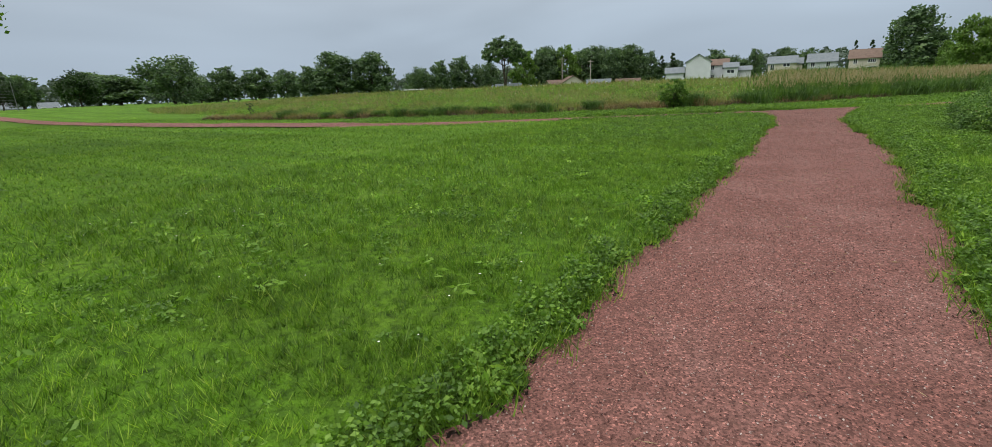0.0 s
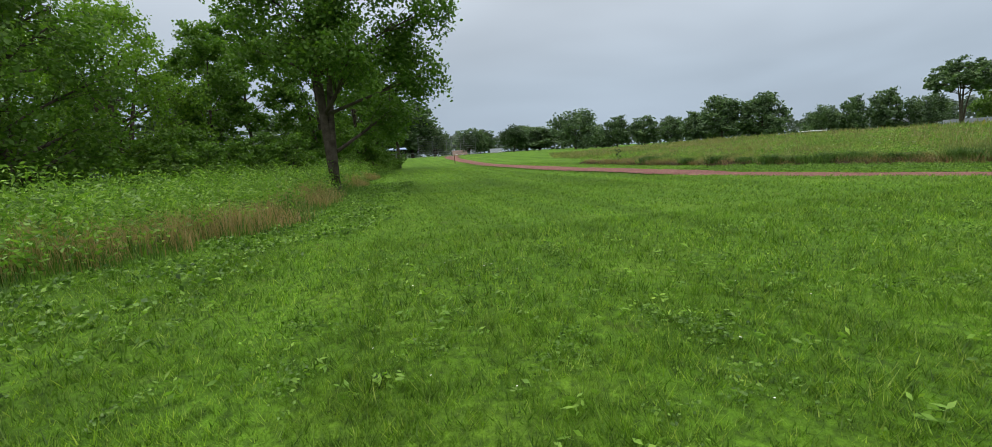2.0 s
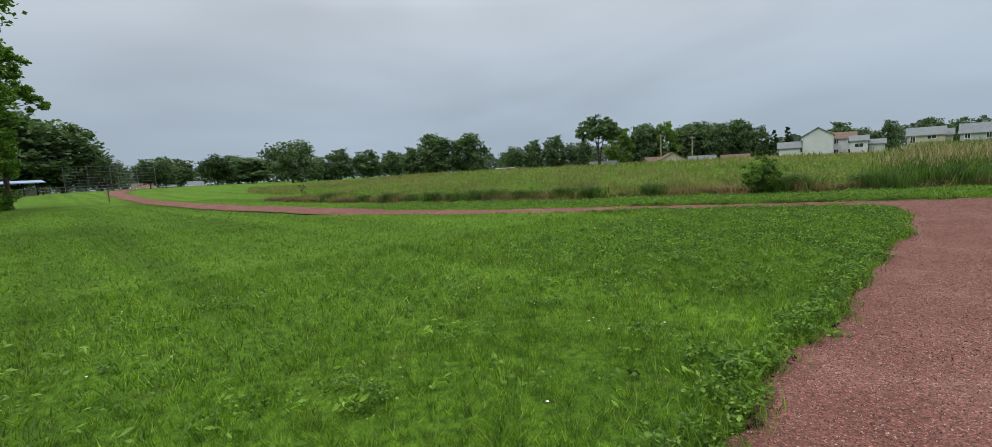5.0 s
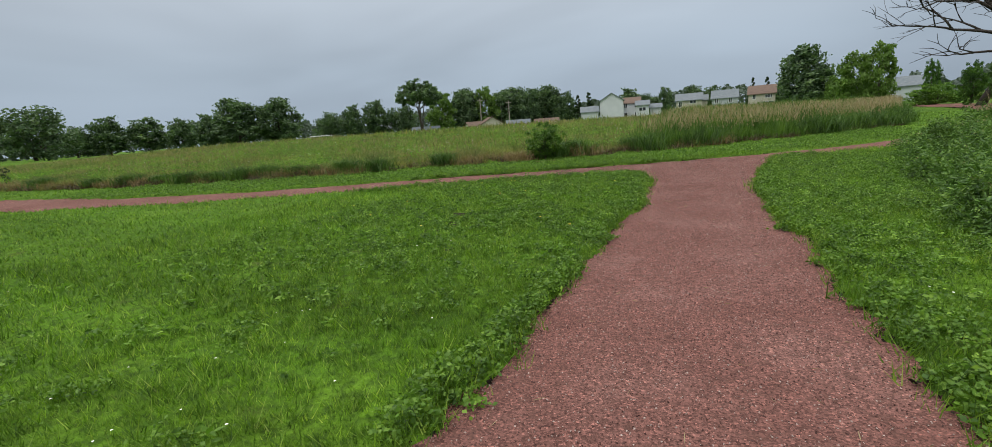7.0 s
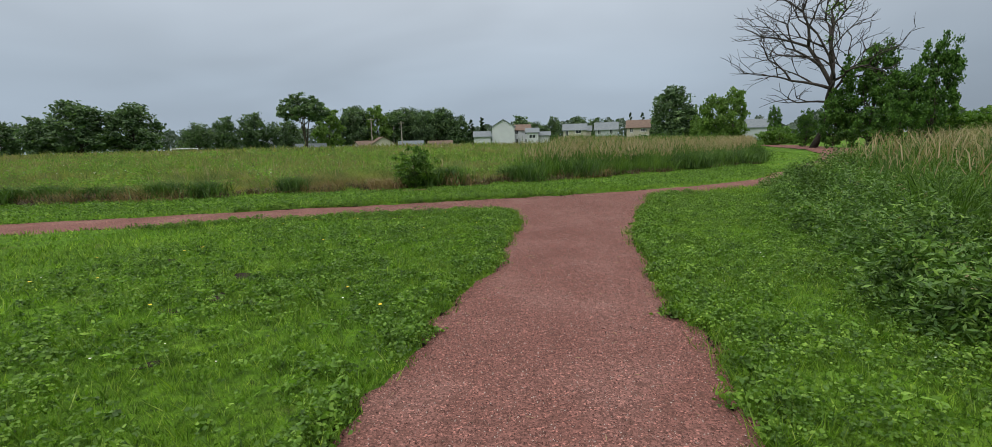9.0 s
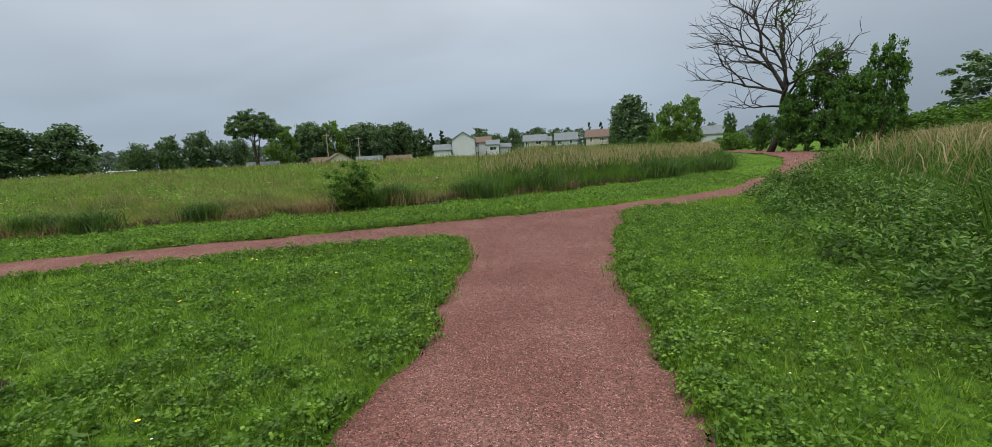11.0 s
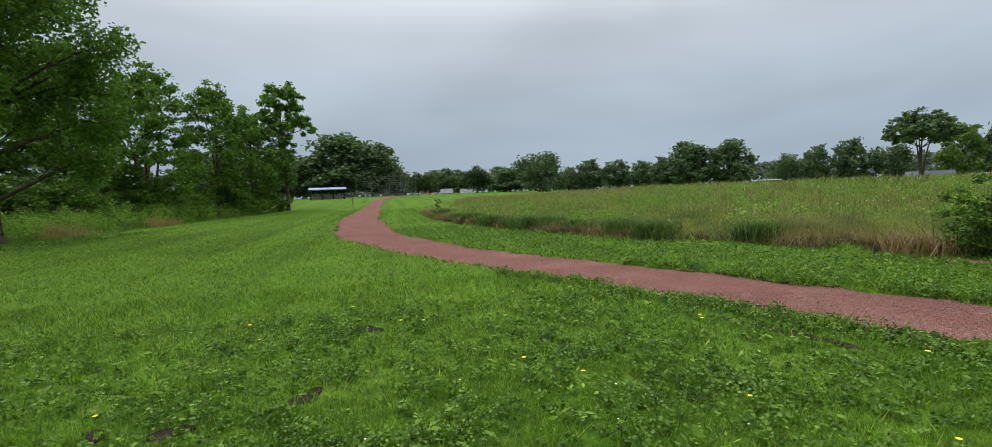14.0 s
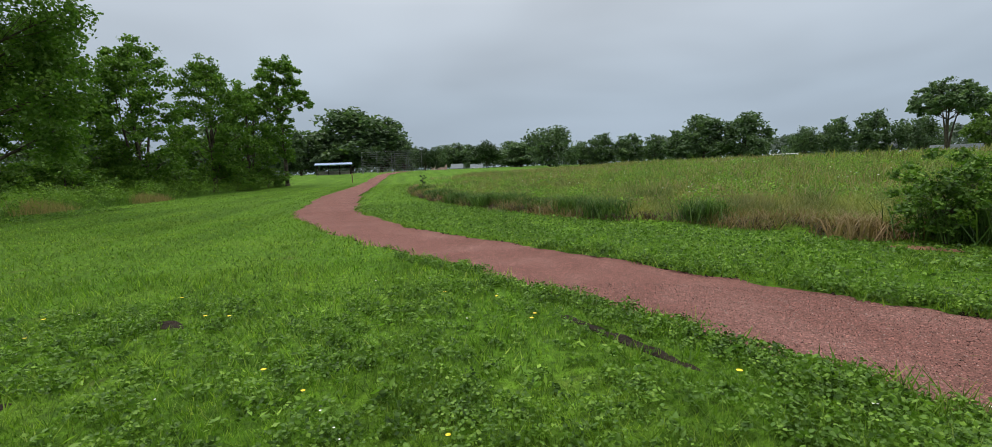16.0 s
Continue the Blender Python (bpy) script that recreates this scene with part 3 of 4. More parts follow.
def tall(x0, x1, y0, y1, density, ring, lo, hi, hlo, hhi, wide, lean=0.35, shape=None):
    x, y = scatter(x0, x1, y0, y1, density)
    m = inside(x, y, ring) + 0.35 * wobble(x, y, 1.2, 14)
    ok = (m > lo) & (m < hi)
    x, y, m = x[ok], y[ok], m[ok]
    h = rng.uniform(hlo, hhi, len(x)) * (1 + 0.3 * wobble(x, y, 1.5, 15) + 0.25 * wobble(x, y, 0.5, 16)) * (0.42 + 0.28 * smooth01(m, 0.0, 0.8) + 0.3 * smooth01(m, 0.5, 4.5))
    if shape is not None:
        s = shape(x, y)
        ok = rng.uniform(0, 1, len(x)) < np.minimum(s, 1)
        x, y, h, s = x[ok], y[ok], h[ok], s[ok]
    return blades(x, y, land(x, y) - 0.02, h, rng.uniform(0.6, 1.4, len(x)) * wide, lean, 2)


def reedy(x, y):
    """Where the meadow's tall reed grass stands."""
    return smooth01(x + 0.35 * (y - 27) * 0.2, -4.5, -2.0)


MLOW = lambda x, y: (1 - reedy(x, y))
low = merge([tall(-36, 0, 16, 42, 260, MEADOW, 0, 5, 0.3, 0.62, 0.010, 1.35, MLOW), tall(-75, 0, 16, 80, 38, MEADOW, 4, 26, 0.35, 0.65, 0.024, 0.95, MLOW), tall(-105, 10, 17, 110, 4, MEADOW, 24, 70, 0.45, 0.8, 0.11, 0.4)])
stuff("meadow_grass", *low, meadow_mat, "knee-high green and tan meadow grass on a low rise", "grass")
reeds = merge([tall(-6, 16, 25, 62, 330, MEADOW, 0, 4, 0.75, 1.45, 0.014, 0.5, reedy), tall(-8, 14, 28, 110, 40, MEADOW, 4, 26, 1.0, 1.35, 0.035, 0.3, reedy)])
stuff("reed_grass", *reeds, reed_mat, "dense chest-high green reed grass at the meadow edge", "grass")
x, y = scatter(-8, 14, 25, 90, 64)
ok = (inside(x, y, MEADOW) > 0.5) & (rng.uniform(0, 1, len(x)) < reedy(x, y))
x, y = x[ok], y[ok]
h = rng.uniform(0.75, 1.5, len(x)) * (1 + 0.15 * wobble(x, y, 1.5, 15))
stuff("reed_seed_heads", *blades(x, y, land(x, y) + h * 0.72, h * 0.2, 0.024 * rng.uniform(0.6, 1.3, len(x)), 0.7, 2), seed_mat, "pale tan seed heads of tall reed grass", "grass")
x, y = scatter(-70, 5, 17, 90, 3)
ok = (inside(x, y, MEADOW) > 1.5) & (wobble(x, y, 7, 21) > -0.1)
x, y = x[ok], y[ok]
stuff("meadow_seed_heads", *blades(x, y, land(x, y) + 0.35, rng.uniform(0.15, 0.35, len(x)), 0.022, 0.5, 2), seed_mat, "tan seed heads over the meadow", "grass")
x, y = scatter(-40, 0, 15, 34, 260)
m = inside(x, y, MEADOW) + 0.35 * wobble(x, y, 1.0, 17)
ok = (m > -0.15) & (m < 0.6) & (wobble(x, y, 1.6, 18) > -0.3)
x, y = x[ok], y[ok]
stuff("dry_edge_grass", *blades(x, y, land(x, y), rng.uniform(0.12, 0.4, len(x)), 0.016, 1.1, 2), straw_mat, "dry brown grass lying along the meadow edge", "grass")
x, y = scatter(-40, 9, 15, 42, 330)
m = inside(x, y, MEADOW) + 0.25 * wobble(x, y, 0.8, 71)
ok = (m > -0.12) & (m < 0.28)
x, y = x[ok], y[ok]
stuff("edge_thatch", *blades(x, y, land(x, y) - 0.01, rng.uniform(0.08, 0.26, len(x)), 0.024, 1.7, 2), thatch_mat, "matted dark brown thatch at the foot of the meadow", "grass")
x, y = scatter(-44, 2, 16, 52, 3.6)
ok = (inside(x, y, MEADOW) > 0.35) & (wobble(x, y, 2.4, 72) > -0.05) & (reedy(x, y) < 0.5)
x, y = np.repeat(x[ok], 28), np.repeat(y[ok], 28)
px, py = x + rng.normal(0, 0.17, len(x)), y + rng.normal(0, 0.17, len(x))
pz = land(px, py) + (0.5 + 0.15 * wobble(px, py, 1.0, 73)) * rng.beta(2.0, 1.2, len(px))
stuff("meadow_forbs", *leaves(np.stack([px, py, pz], -1), rng.uniform(0.022, 0.05, len(px)), 0.35, 2.4), weed_mat, "leafy green forbs among the meadow grass", "weeds")

# broad-leaved weeds and grass along the west wood
x, y = scatter(-60, -4, -30, 5, 28)
m = inside(x, y, WEST)
ok = (m > 0.7) & (m < 13) & (rng.uniform(0, 1, len(x)) < np.clip(1.4 - m / 14, 0.25, 1)) & (rng.uniform(0, 1, len(x)) < np.clip(12 / np.hypot(x, y), 0.2, 1))
x, y, m = x[ok], y[ok], m[ok]
h = 1.05 * (1 + 0.42 * wobble(x, y, 1.6, 22) + 0.35 * wobble(x, y, 0.45, 23)) * smooth01(m, 0.2, 1.6) + 0.12
per = 15
px = np.repeat(x, per) + rng.normal(0, 0.13, len(x) * per)
py = np.repeat(y, per) + rng.normal(0, 0.13, len(x) * per)
pz = land(px, py) + np.repeat(h, per) * rng.beta(2.2, 1.2, len(px)) + 0.03
stuff("west_weeds", *leaves(np.stack([px, py, pz], -1), rng.uniform(0.022, 0.06, len(px)), 0.4, 2.6), weed_mat, "waist-high leafy green weeds along the wood edge", "weeds")
stuff("west_grass", *tall(-50, -4, -12, 5, 240, WEST, -0.1, 3.0, 0.35, 0.8, 0.013, 0.5, lambda x, y: 0.6 * np.clip(14 / np.hypot(x, y), 0.15, 1)), reed_mat, "rough green grass along the wood edge", "grass")
stuff("west_dry_grass", *tall(-40, -4, -9, 5, 240, WEST, 0.0, 2.2, 0.7, 1.1, 0.012, 0.4, lambda x, y: np.clip(1.3 * wobble(x, y, 3.2, 25) + 0.6 * smooth01(-x, 8, 11) * smooth01(-x, 22, 17) + 0.15, 0, 0.9)), rust_mat, "tan and rust-coloured dry grass along the wood edge", "grass")

# weeds beside the approach on the east
x, y = scatter(2.6, 14, 5, 34, 2.1)
m = inside(x, y, EAST)
ok = (m > 0.05) & (m < 2.0)
x, y, m = x[ok], y[ok], m[ok]
per = 1150
r, h = rng.uniform(0.28, 0.55, len(x)), rng.uniform(0.55, 1.1, len(x)) * (0.55 + 0.45 * smooth01(m, 0.0, 1.0))
way = rng.normal(size=(len(x), per, 3))
way[..., 2] = np.abs(way[..., 2]) * 1.1
way /= np.linalg.norm(way, axis=2)[..., None]
way *= (rng.uniform(0.45, 1.0, (len(x), per)) ** 0.4 * (1 + 0.16 * np.sin(9 * way[..., 0] + 3) * np.sin(8 * way[..., 1]) + 0.1 * rng.normal(size=(len(x), per))))[..., None]
px, py = (x[:, None] + way[..., 0] * r[:, None]).ravel(), (y[:, None] + way[..., 1] * r[:, None]).ravel()
pz = land(px, py) + (way[..., 2] * h[:, None]).ravel() + 0.03
stuff("east_weeds", *leaves(np.stack([px, py, pz], -1), rng.uniform(0.013, 0.03, len(px)), 0.3, 3.2), goldenrod_mat, "dense leafy goldenrod weeds beside the trail", "weeds")
k = rng.integers(0, len(x), 240)
px, py = x[k] + rng.normal(0, 0.16, len(k)), y[k] + rng.normal(0, 0.16, len(k))
stuff("weed_tips", *leaves(np.repeat(np.stack([px, py, land(px, py) + h[k] * rng.uniform(0.9, 1.15, len(k))], -1), 6, 0) + rng.normal(0, 0.02, (len(k) * 6, 3)), rng.uniform(0.008, 0.016, len(k) * 6), 0.3, 1.6), seed_mat, "faded buff flower tips over the weeds", "weeds")
stuff("east_grass", *tall(2.6, 22, 5, 50, 300, EAST, 1.3, 9, 1.0, 1.5, 0.014, 0.8, lambda x, y: np.clip(0.95 - 0.07 * inside(x, y, EAST), 0.2, 1)), reed_mat, "tall arching green grass behind the weeds", "grass")
x, y = scatter(4, 30, 5, 55, 62)
ok = (inside(x, y, EAST) > 1.4) & (rng.uniform(0, 1, len(x)) < smooth01(inside(x, y, EAST), 0.8, 4.5))
x, y = x[ok], y[ok]
h = rng.uniform(1.0, 1.7, len(x))
stuff("east_seed_heads", *blades(x, y, land(x, y) + h * 0.72, h * 0.26, 0.016 * rng.uniform(0.6, 1.3, len(x)), 0.9, 2), seed_mat, "pale seed heads over the tall grass", "grass")


# ---- trees ----
def limb(bm, a, c, r0, r1, bend, sides=6, parts=5):
    a, c = Vector(a), Vector(c)
    side = Vector((random.uniform(-1, 1), random.uniform(-1, 1), random.uniform(-0.2, 0.6))) * bend * (c - a).length
    pts = []
    for i in range(parts + 1):
        u = i / parts
        pts.append(a.lerp(c, u) + side * (u * (1 - u) * 2))
    tube(bm, pts, [r0 + (r1 - r0) * i / parts for i in range(parts + 1)], sides)
    return pts


def tree(name, height, spread, trunk_r, bare_to, lobes, count, leaf, leaf_mat, label, seed, fork=1, sides=8, bark=None, shell=0.55, clump=0.16, category="tree", dangle=0.0):
    """A tree at the origin: a tapered trunk, limbs to each lobe of the crown, twigs to each clump of leaves."""
    random.seed(seed)
    root = tagged(new(name), label, category)
    bm = bmesh.new()
    top = Vector((0.03 * height, -0.02 * height, height * 0.86))
    stem = limb(bm, (0, 0, -0.15), top, trunk_r, trunk_r * 0.12, 0.04, sides, 9)
    tube(bm, [(0, 0, -0.2), (0, 0, 0.05), (0, 0, 0.4)], [trunk_r * 1.5, trunk_r * 1.3, trunk_r * 1.0], sides)
    for k in range(1, fork):
        limb(bm, (0.1 * k, 0, 0.3), (spread * 0.35 * math.cos(k * 2.4), spread * 0.35 * math.sin(k * 2.4), height * 0.75), trunk_r * 0.75, trunk_r * 0.1, 0.06, sides, 8)
    centres = []
    for lx, ly, lz, lr in lobes:
        c = Vector((lx * spread, ly * spread, lz * height))
        r = lr * spread
        at = min(max(0.15, (c.z - r * 0.9) / height), 0.8)
        start = stem[min(int(at / 0.86 * 9), 8)]
        pts = limb(bm, start, c, trunk_r * 0.42 * (1.15 - at), trunk_r * 0.09, 0.12, 5, 5)
        n = max(6, int(count * lr * lr / sum(q[3] ** 2 for q in lobes) / 60))
        for _ in range(n):
            d = Vector((random.gauss(0, 1), random.gauss(0, 1), random.gauss(0, 0.8))).normalized()
            e = c + d * r * (shell + (1.08 - shell) * random.random() ** 0.7)
            if e.z < bare_to * height:
                e.z = bare_to * height + random.random() * 0.1 * height
            centres.append((e, r))
            if random.random() < 0.45:
                limb(bm, random.choice(pts[2:]), e, trunk_r * 0.07, trunk_r * 0.025, 0.1, 3, 2)
    part("trunk", bm, bark or bark_mat, root, smooth=True)
    r2 = np.random.default_rng(seed)
    per = max(1, count // len(centres))
    cen = np.repeat(np.array([list(e) for e, _ in centres]), per, 0)
    rad = np.repeat(np.array([r for _, r in centres]), per) * 0.5 + spread * clump * 0.5
    off = np.clip(r2.normal(0, 0.26, (len(cen), 3)), -0.5, 0.5) * rad[:, None]
    off[:, 2] *= 0.7
    if dangle:
        off[:, 2] -= np.abs(r2.normal(0, dangle, len(cen)))
    p = cen + off
    v, f = leaves(p, r2.uniform(0.7, 1.3, len(p)) * leaf, 0.35, 1.5)
    piece("crown", mesh_of("crown", v, f, leaf_mat, 3), root)
    return root


def put(ob, x, y, dz=0.0):
    ob.location = (x, y, float(land(x, y)) + dz)
    return ob


def again(ob, x, y, wide=1.0, tall_=1.0, turn=0.0):
    if math.hypot(x, y) > 100:
        tall_ *= 1.1
    return copy_thing(ob, pose(x, y, float(land(x, y)), 0, 0, turn) @ Matrix.Diagonal((wide, wide, tall_, 1)))


def far_at(az, dist, fx=0.43, fy=9.84):
    a = radians(az)
    return fx - dist * math.sin(a), fy + dist * math.cos(a)


def grown(kind, az, dist, half, top, first=False, fx=0.56, fy=9.58, eye=1.57):
    """Stand a tree at a bearing and distance with a crown of the given half width and top, both in degrees from there."""
    x, y = far_at(az, dist, fx, fy)
    crown = [c for c in kind.children if c.name.startswith("crown")][0].data
    co = np.empty(len(crown.vertices) * 3, np.float32)
    crown.vertices.foreach_get("co", co)
    co = co.reshape(-1, 3)
    size = np.percentile(np.hypot(co[:, 0], co[:, 1]), 99.0)
    g = float(land(x, y))
    w = 1.13 * dist * math.tan(radians(half)) / size
    h = (eye + dist * math.tan(radians(top)) - g) / (np.percentile(co[:, 2], 99.9) * 1.02)
    m = pose(x, y, g, 0, 0, 0 if first else az * 17 % 360) @ Matrix.Diagonal((w, w, h, 1))
    if first:
        kind.matrix_world = m
        return kind
    return copy_thing(kind, m)


def lobes_full(seed, n, lo=0.1, hi=0.9, r=0.42):
    """A full crown: wide from low down, rounded above."""
    q = random.Random(seed)
    out = []
    for k in range(n):
        u = (k + 0.5) / n
        w = math.sqrt(max(0.0, 1 - ((u - 0.38) / 0.64) ** 2)) * (0.45 + 0.35 * q.random())
        a = k * 2.4 + q.random()
        out.append((w * math.cos(a), w * math.sin(a), lo + (hi - lo) * u, r * (0.7 + 0.5 * q.random())))
    return out


def lobes_of(seed, n, lo=0.35, hi=0.9, r=0.42, tilt=0.0):
    q = random.Random(seed)
    out = []
    for k in range(n):
        a = k * 2.4 + q.random()
        z = lo + (hi - lo) * (k + 0.5) / n
        w = math.sin(math.pi * min(max((z - lo) / (hi - lo) * 0.85 + 0.12, 0.05), 0.97)) * (0.62 + 0.2 * q.random())
        out.append((w * math.cos(a) + tilt, w * math.sin(a), z, r * (0.75 + 0.45 * q.random())))
    return out


# the near cottonwood on the wood edge
def lobes_ragged(seed, n, south, north, lo, hi, r):
    """A ragged open crown of many small lobes, wider to the north and narrow at the top."""
    q = random.Random(seed)
    out = []
    for k in range(n):
        z = lo + (hi - lo) * (k + q.random()) / n
        w = (1.0 - 0.45 * ((z - lo) / (hi - lo)) ** 2) * (0.35 + 0.65 * q.random())
        a = k * 2.4 + q.random()
        ly = math.sin(a) * w * (north if math.sin(a) > 0 else south)
        out.append((math.cos(a) * w * 0.8, ly, z, r * (0.7 + 0.6 * q.random())))
    return out


put(tree("cottonwood_tree", 20.0, 5.3, 0.26, 0.1, lobes_ragged(3, 30, 0.62, 1.0, 0.3, 0.97, 0.24) + [(-0.3, 0.55, 0.2, 0.26), (0.1, 0.85, 0.27, 0.24), (-0.1, 0.7, 0.36, 0.26), (0.2, 1.0, 0.42, 0.2), (0.0, -0.55, 0.34, 0.2)], 62000, 0.125, elm_mat, "tall leafy cottonwood with a dark twin trunk at the wood edge", 31, fork=2, shell=0.25, dangle=0.4, clump=0.13), -25.2, -1.6)
box_elder = tree("box_elder_tree", 11.5, 5.2, 0.3, 0.14, lobes_of(5, 24, 0.2, 0.94, 0.27), 22000, 0.13, bright_mat, "spreading yellow-green box elder in the wood", 32, fork=3, shell=0.35, dangle=0.3)
put(box_elder, -34.5, -14.8)
box_elder.scale = (0.98, 0.98, 1.05)
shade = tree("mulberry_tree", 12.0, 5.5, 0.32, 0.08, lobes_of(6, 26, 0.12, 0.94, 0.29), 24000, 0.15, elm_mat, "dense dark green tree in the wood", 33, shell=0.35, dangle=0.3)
put(shade, -25, -15)
again(shade, -19, -17.5, 0.9, 0.9, 80)
again(shade, -42, -25, 1.2, 1.1, 200)
again(shade, -33, -27, 1.2, 1.1, 120)
ash = tree("ash_tree", 13.0, 3.9, 0.2, 0.1, lobes_of(8, 22, 0.1, 0.95, 0.32), 18000, 0.17, elm_mat, "slender open-crowned ash tree with several stems", 34, fork=3, shell=0.4)
put(ash, -45.6, -4.3)
again(ash, -54.1, -1.9, 1.0, 1.03, 70)
again(ash, -59.9, -0.4, 1.0, 0.9, 150)
poplar = tree("locust_tree", 15.5, 3.4, 0.25, 0.2, [(0.1, 0, 0.93, 0.42), (-0.6, 0.2, 0.82, 0.36), (0.75, -0.2, 0.8, 0.36), (1.0, 0.1, 0.62, 0.34), (-0.8, -0.1, 0.62, 0.3), (0.2, 0.4, 0.7, 0.34), (-0.3, -0.4, 0.74, 0.34), (-0.2, 0, 0.46, 0.3), (0.5, 0.5, 0.86, 0.3), (-0.5, -0.5, 0.68, 0.32), (0.6, -0.6, 0.7, 0.3), (-0.7, 0.6, 0.72, 0.3), (0.2, 0.9, 0.64, 0.28), (0, -0.9, 0.6, 0.28), (0.3, 0.2, 0.54, 0.3), (0.3, 0, 0.34, 0.32), (0, 0, 0.2, 0.36)], 13000, 0.2, elm_mat, "tall locust tree with tiered leaf clusters", 35, shell=0.35)
put(poplar, -64.1, 2.7)
gap = tree("walnut_tree", 14.5, 4.2, 0.18, 0.25, lobes_of(9, 15, 0.34, 0.96, 0.34), 12000, 0.19, elm_mat, "thin walnut tree with airy leaves", 36, shell=0.3)
put(gap, -45, -10)
again(gap, -39.5, -11.2, 0.85, 0.8, 130)
bush = tree("shrub", 3.6, 2.6, 0.07, 0.02, lobes_of(10, 14, 0.12, 0.88, 0.38), 8000, 0.13, elm_mat, "rounded green shrub under the trees", 37, fork=3, shell=0.45, category="shrub")
put(bush, -43, -9)
for bx, by, w, h, a in ((-50, -3.5, 1.1, 0.7, 90), (-56, -0.5, 1.1, 0.7, 140), (-62, 1.0, 1.0, 0.6, 10), (-40, -15, 1.3, 1.0, 250), (-36.5, -9.5, 1.2, 1.0, 30), (-39.5, -6.5, 1.2, 1.05, 170), (-34, -12, 1.3, 1.1, 290), (-45, -6.5, 1.2, 1.1, 80), (-31, -10, 1.1, 0.85, 200)):
    again(bush, bx, by, w, h, a)

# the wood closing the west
wood = tree("wood_tree", 12, 6.0, 0.25, 0.03, lobes_full(12, 16, 0.1, 0.9, 0.42), 4000, 0.42, far_haze_mat, "dark green tree deep in the wood", 38, shell=0.5)
put(wood, -70, -24)
for k in range(16):
    again(wood, -72 - 6 * math.sin(k * 2.1) - (8 if k > 8 else 0), -8 - 5.5 * k, 1.0 + 0.2 * math.sin(k * 1.3), 0.52 + 0.12 * math.cos(k * 2.2), 37 * k)
for k in range(7):
    again(wood, -60 + 8.5 * k, -46 - 3 * math.sin(k * 1.9), 1.1, 1.05, 53 * k)

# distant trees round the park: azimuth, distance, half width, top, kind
oval = tree("maple_tree", 10, 4.0, 0.2, 0.1, lobes_full(13, 22, 0.14, 0.86, 0.36), 4200, 0.4, far_haze_mat, "rounded green maple across the park", 39, shell=0.5, clump=0.6)
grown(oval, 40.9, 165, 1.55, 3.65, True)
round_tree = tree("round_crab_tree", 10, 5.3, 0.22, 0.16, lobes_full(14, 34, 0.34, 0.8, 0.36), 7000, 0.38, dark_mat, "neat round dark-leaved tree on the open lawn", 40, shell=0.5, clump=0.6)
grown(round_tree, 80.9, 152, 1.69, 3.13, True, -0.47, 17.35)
oak = tree("oak_tree", 12, 7.5, 0.35, 0.05, lobes_full(15, 30, 0.16, 0.88, 0.3), 8000, 0.42, far_haze_mat, "broad dark green oak across the park", 41, shell=0.5, clump=0.5)
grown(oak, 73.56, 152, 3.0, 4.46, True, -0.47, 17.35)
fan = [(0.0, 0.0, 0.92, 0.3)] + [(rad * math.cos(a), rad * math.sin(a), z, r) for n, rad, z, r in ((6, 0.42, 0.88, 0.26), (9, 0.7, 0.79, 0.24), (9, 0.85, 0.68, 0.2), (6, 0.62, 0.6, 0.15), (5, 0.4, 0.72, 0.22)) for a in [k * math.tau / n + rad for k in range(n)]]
elm = tree("elm_tree", 15, 6.0, 0.32, 0.5, fan, 8500, 0.36, far_haze_mat, "lone vase-shaped elm with an open crown", 42, shell=0.35, clump=0.2, fork=4)
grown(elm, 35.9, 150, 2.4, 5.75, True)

sway = tree("hackberry_tree", 13, 5.5, 0.3, 0.08, lobes_full(16, 32, 0.14, 0.9, 0.3), 7000, 0.42, far_haze_mat, "tall full green tree across the park", 43, shell=0.45, clump=0.5)
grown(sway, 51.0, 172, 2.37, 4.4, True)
lime = tree("linden_tree", 10, 4.2, 0.22, 0.1, lobes_full(17, 20, 0.12, 0.88, 0.36), 4200, 0.4, lime_mat, "light yellow-green tree by the far houses", 44, shell=0.5, clump=0.4)
grown(lime, 28.3, 178, 1.52, 4.32, True)
spruce = tree("spruce_tree", 8, 1.8, 0.14, 0.06, [(0, 0, 0.2 + 0.09 * k, 0.95 - 0.11 * k) for k in range(8)], 3000, 0.25, dark_mat, "dark pointed spruce by the far houses", 45, shell=0.6)
grown(spruce, 17.65, 175, 0.7, 2.6, True)
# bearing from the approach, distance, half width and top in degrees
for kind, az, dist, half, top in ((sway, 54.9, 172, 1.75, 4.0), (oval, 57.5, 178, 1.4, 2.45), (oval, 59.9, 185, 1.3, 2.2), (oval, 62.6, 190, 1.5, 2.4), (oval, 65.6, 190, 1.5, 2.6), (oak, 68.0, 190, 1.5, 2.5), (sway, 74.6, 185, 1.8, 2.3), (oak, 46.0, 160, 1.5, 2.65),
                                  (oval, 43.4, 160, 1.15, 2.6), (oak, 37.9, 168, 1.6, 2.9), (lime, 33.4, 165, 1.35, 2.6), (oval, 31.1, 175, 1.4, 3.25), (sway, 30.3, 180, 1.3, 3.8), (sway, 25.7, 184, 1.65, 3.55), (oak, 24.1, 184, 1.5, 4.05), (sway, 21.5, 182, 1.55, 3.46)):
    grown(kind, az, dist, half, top)
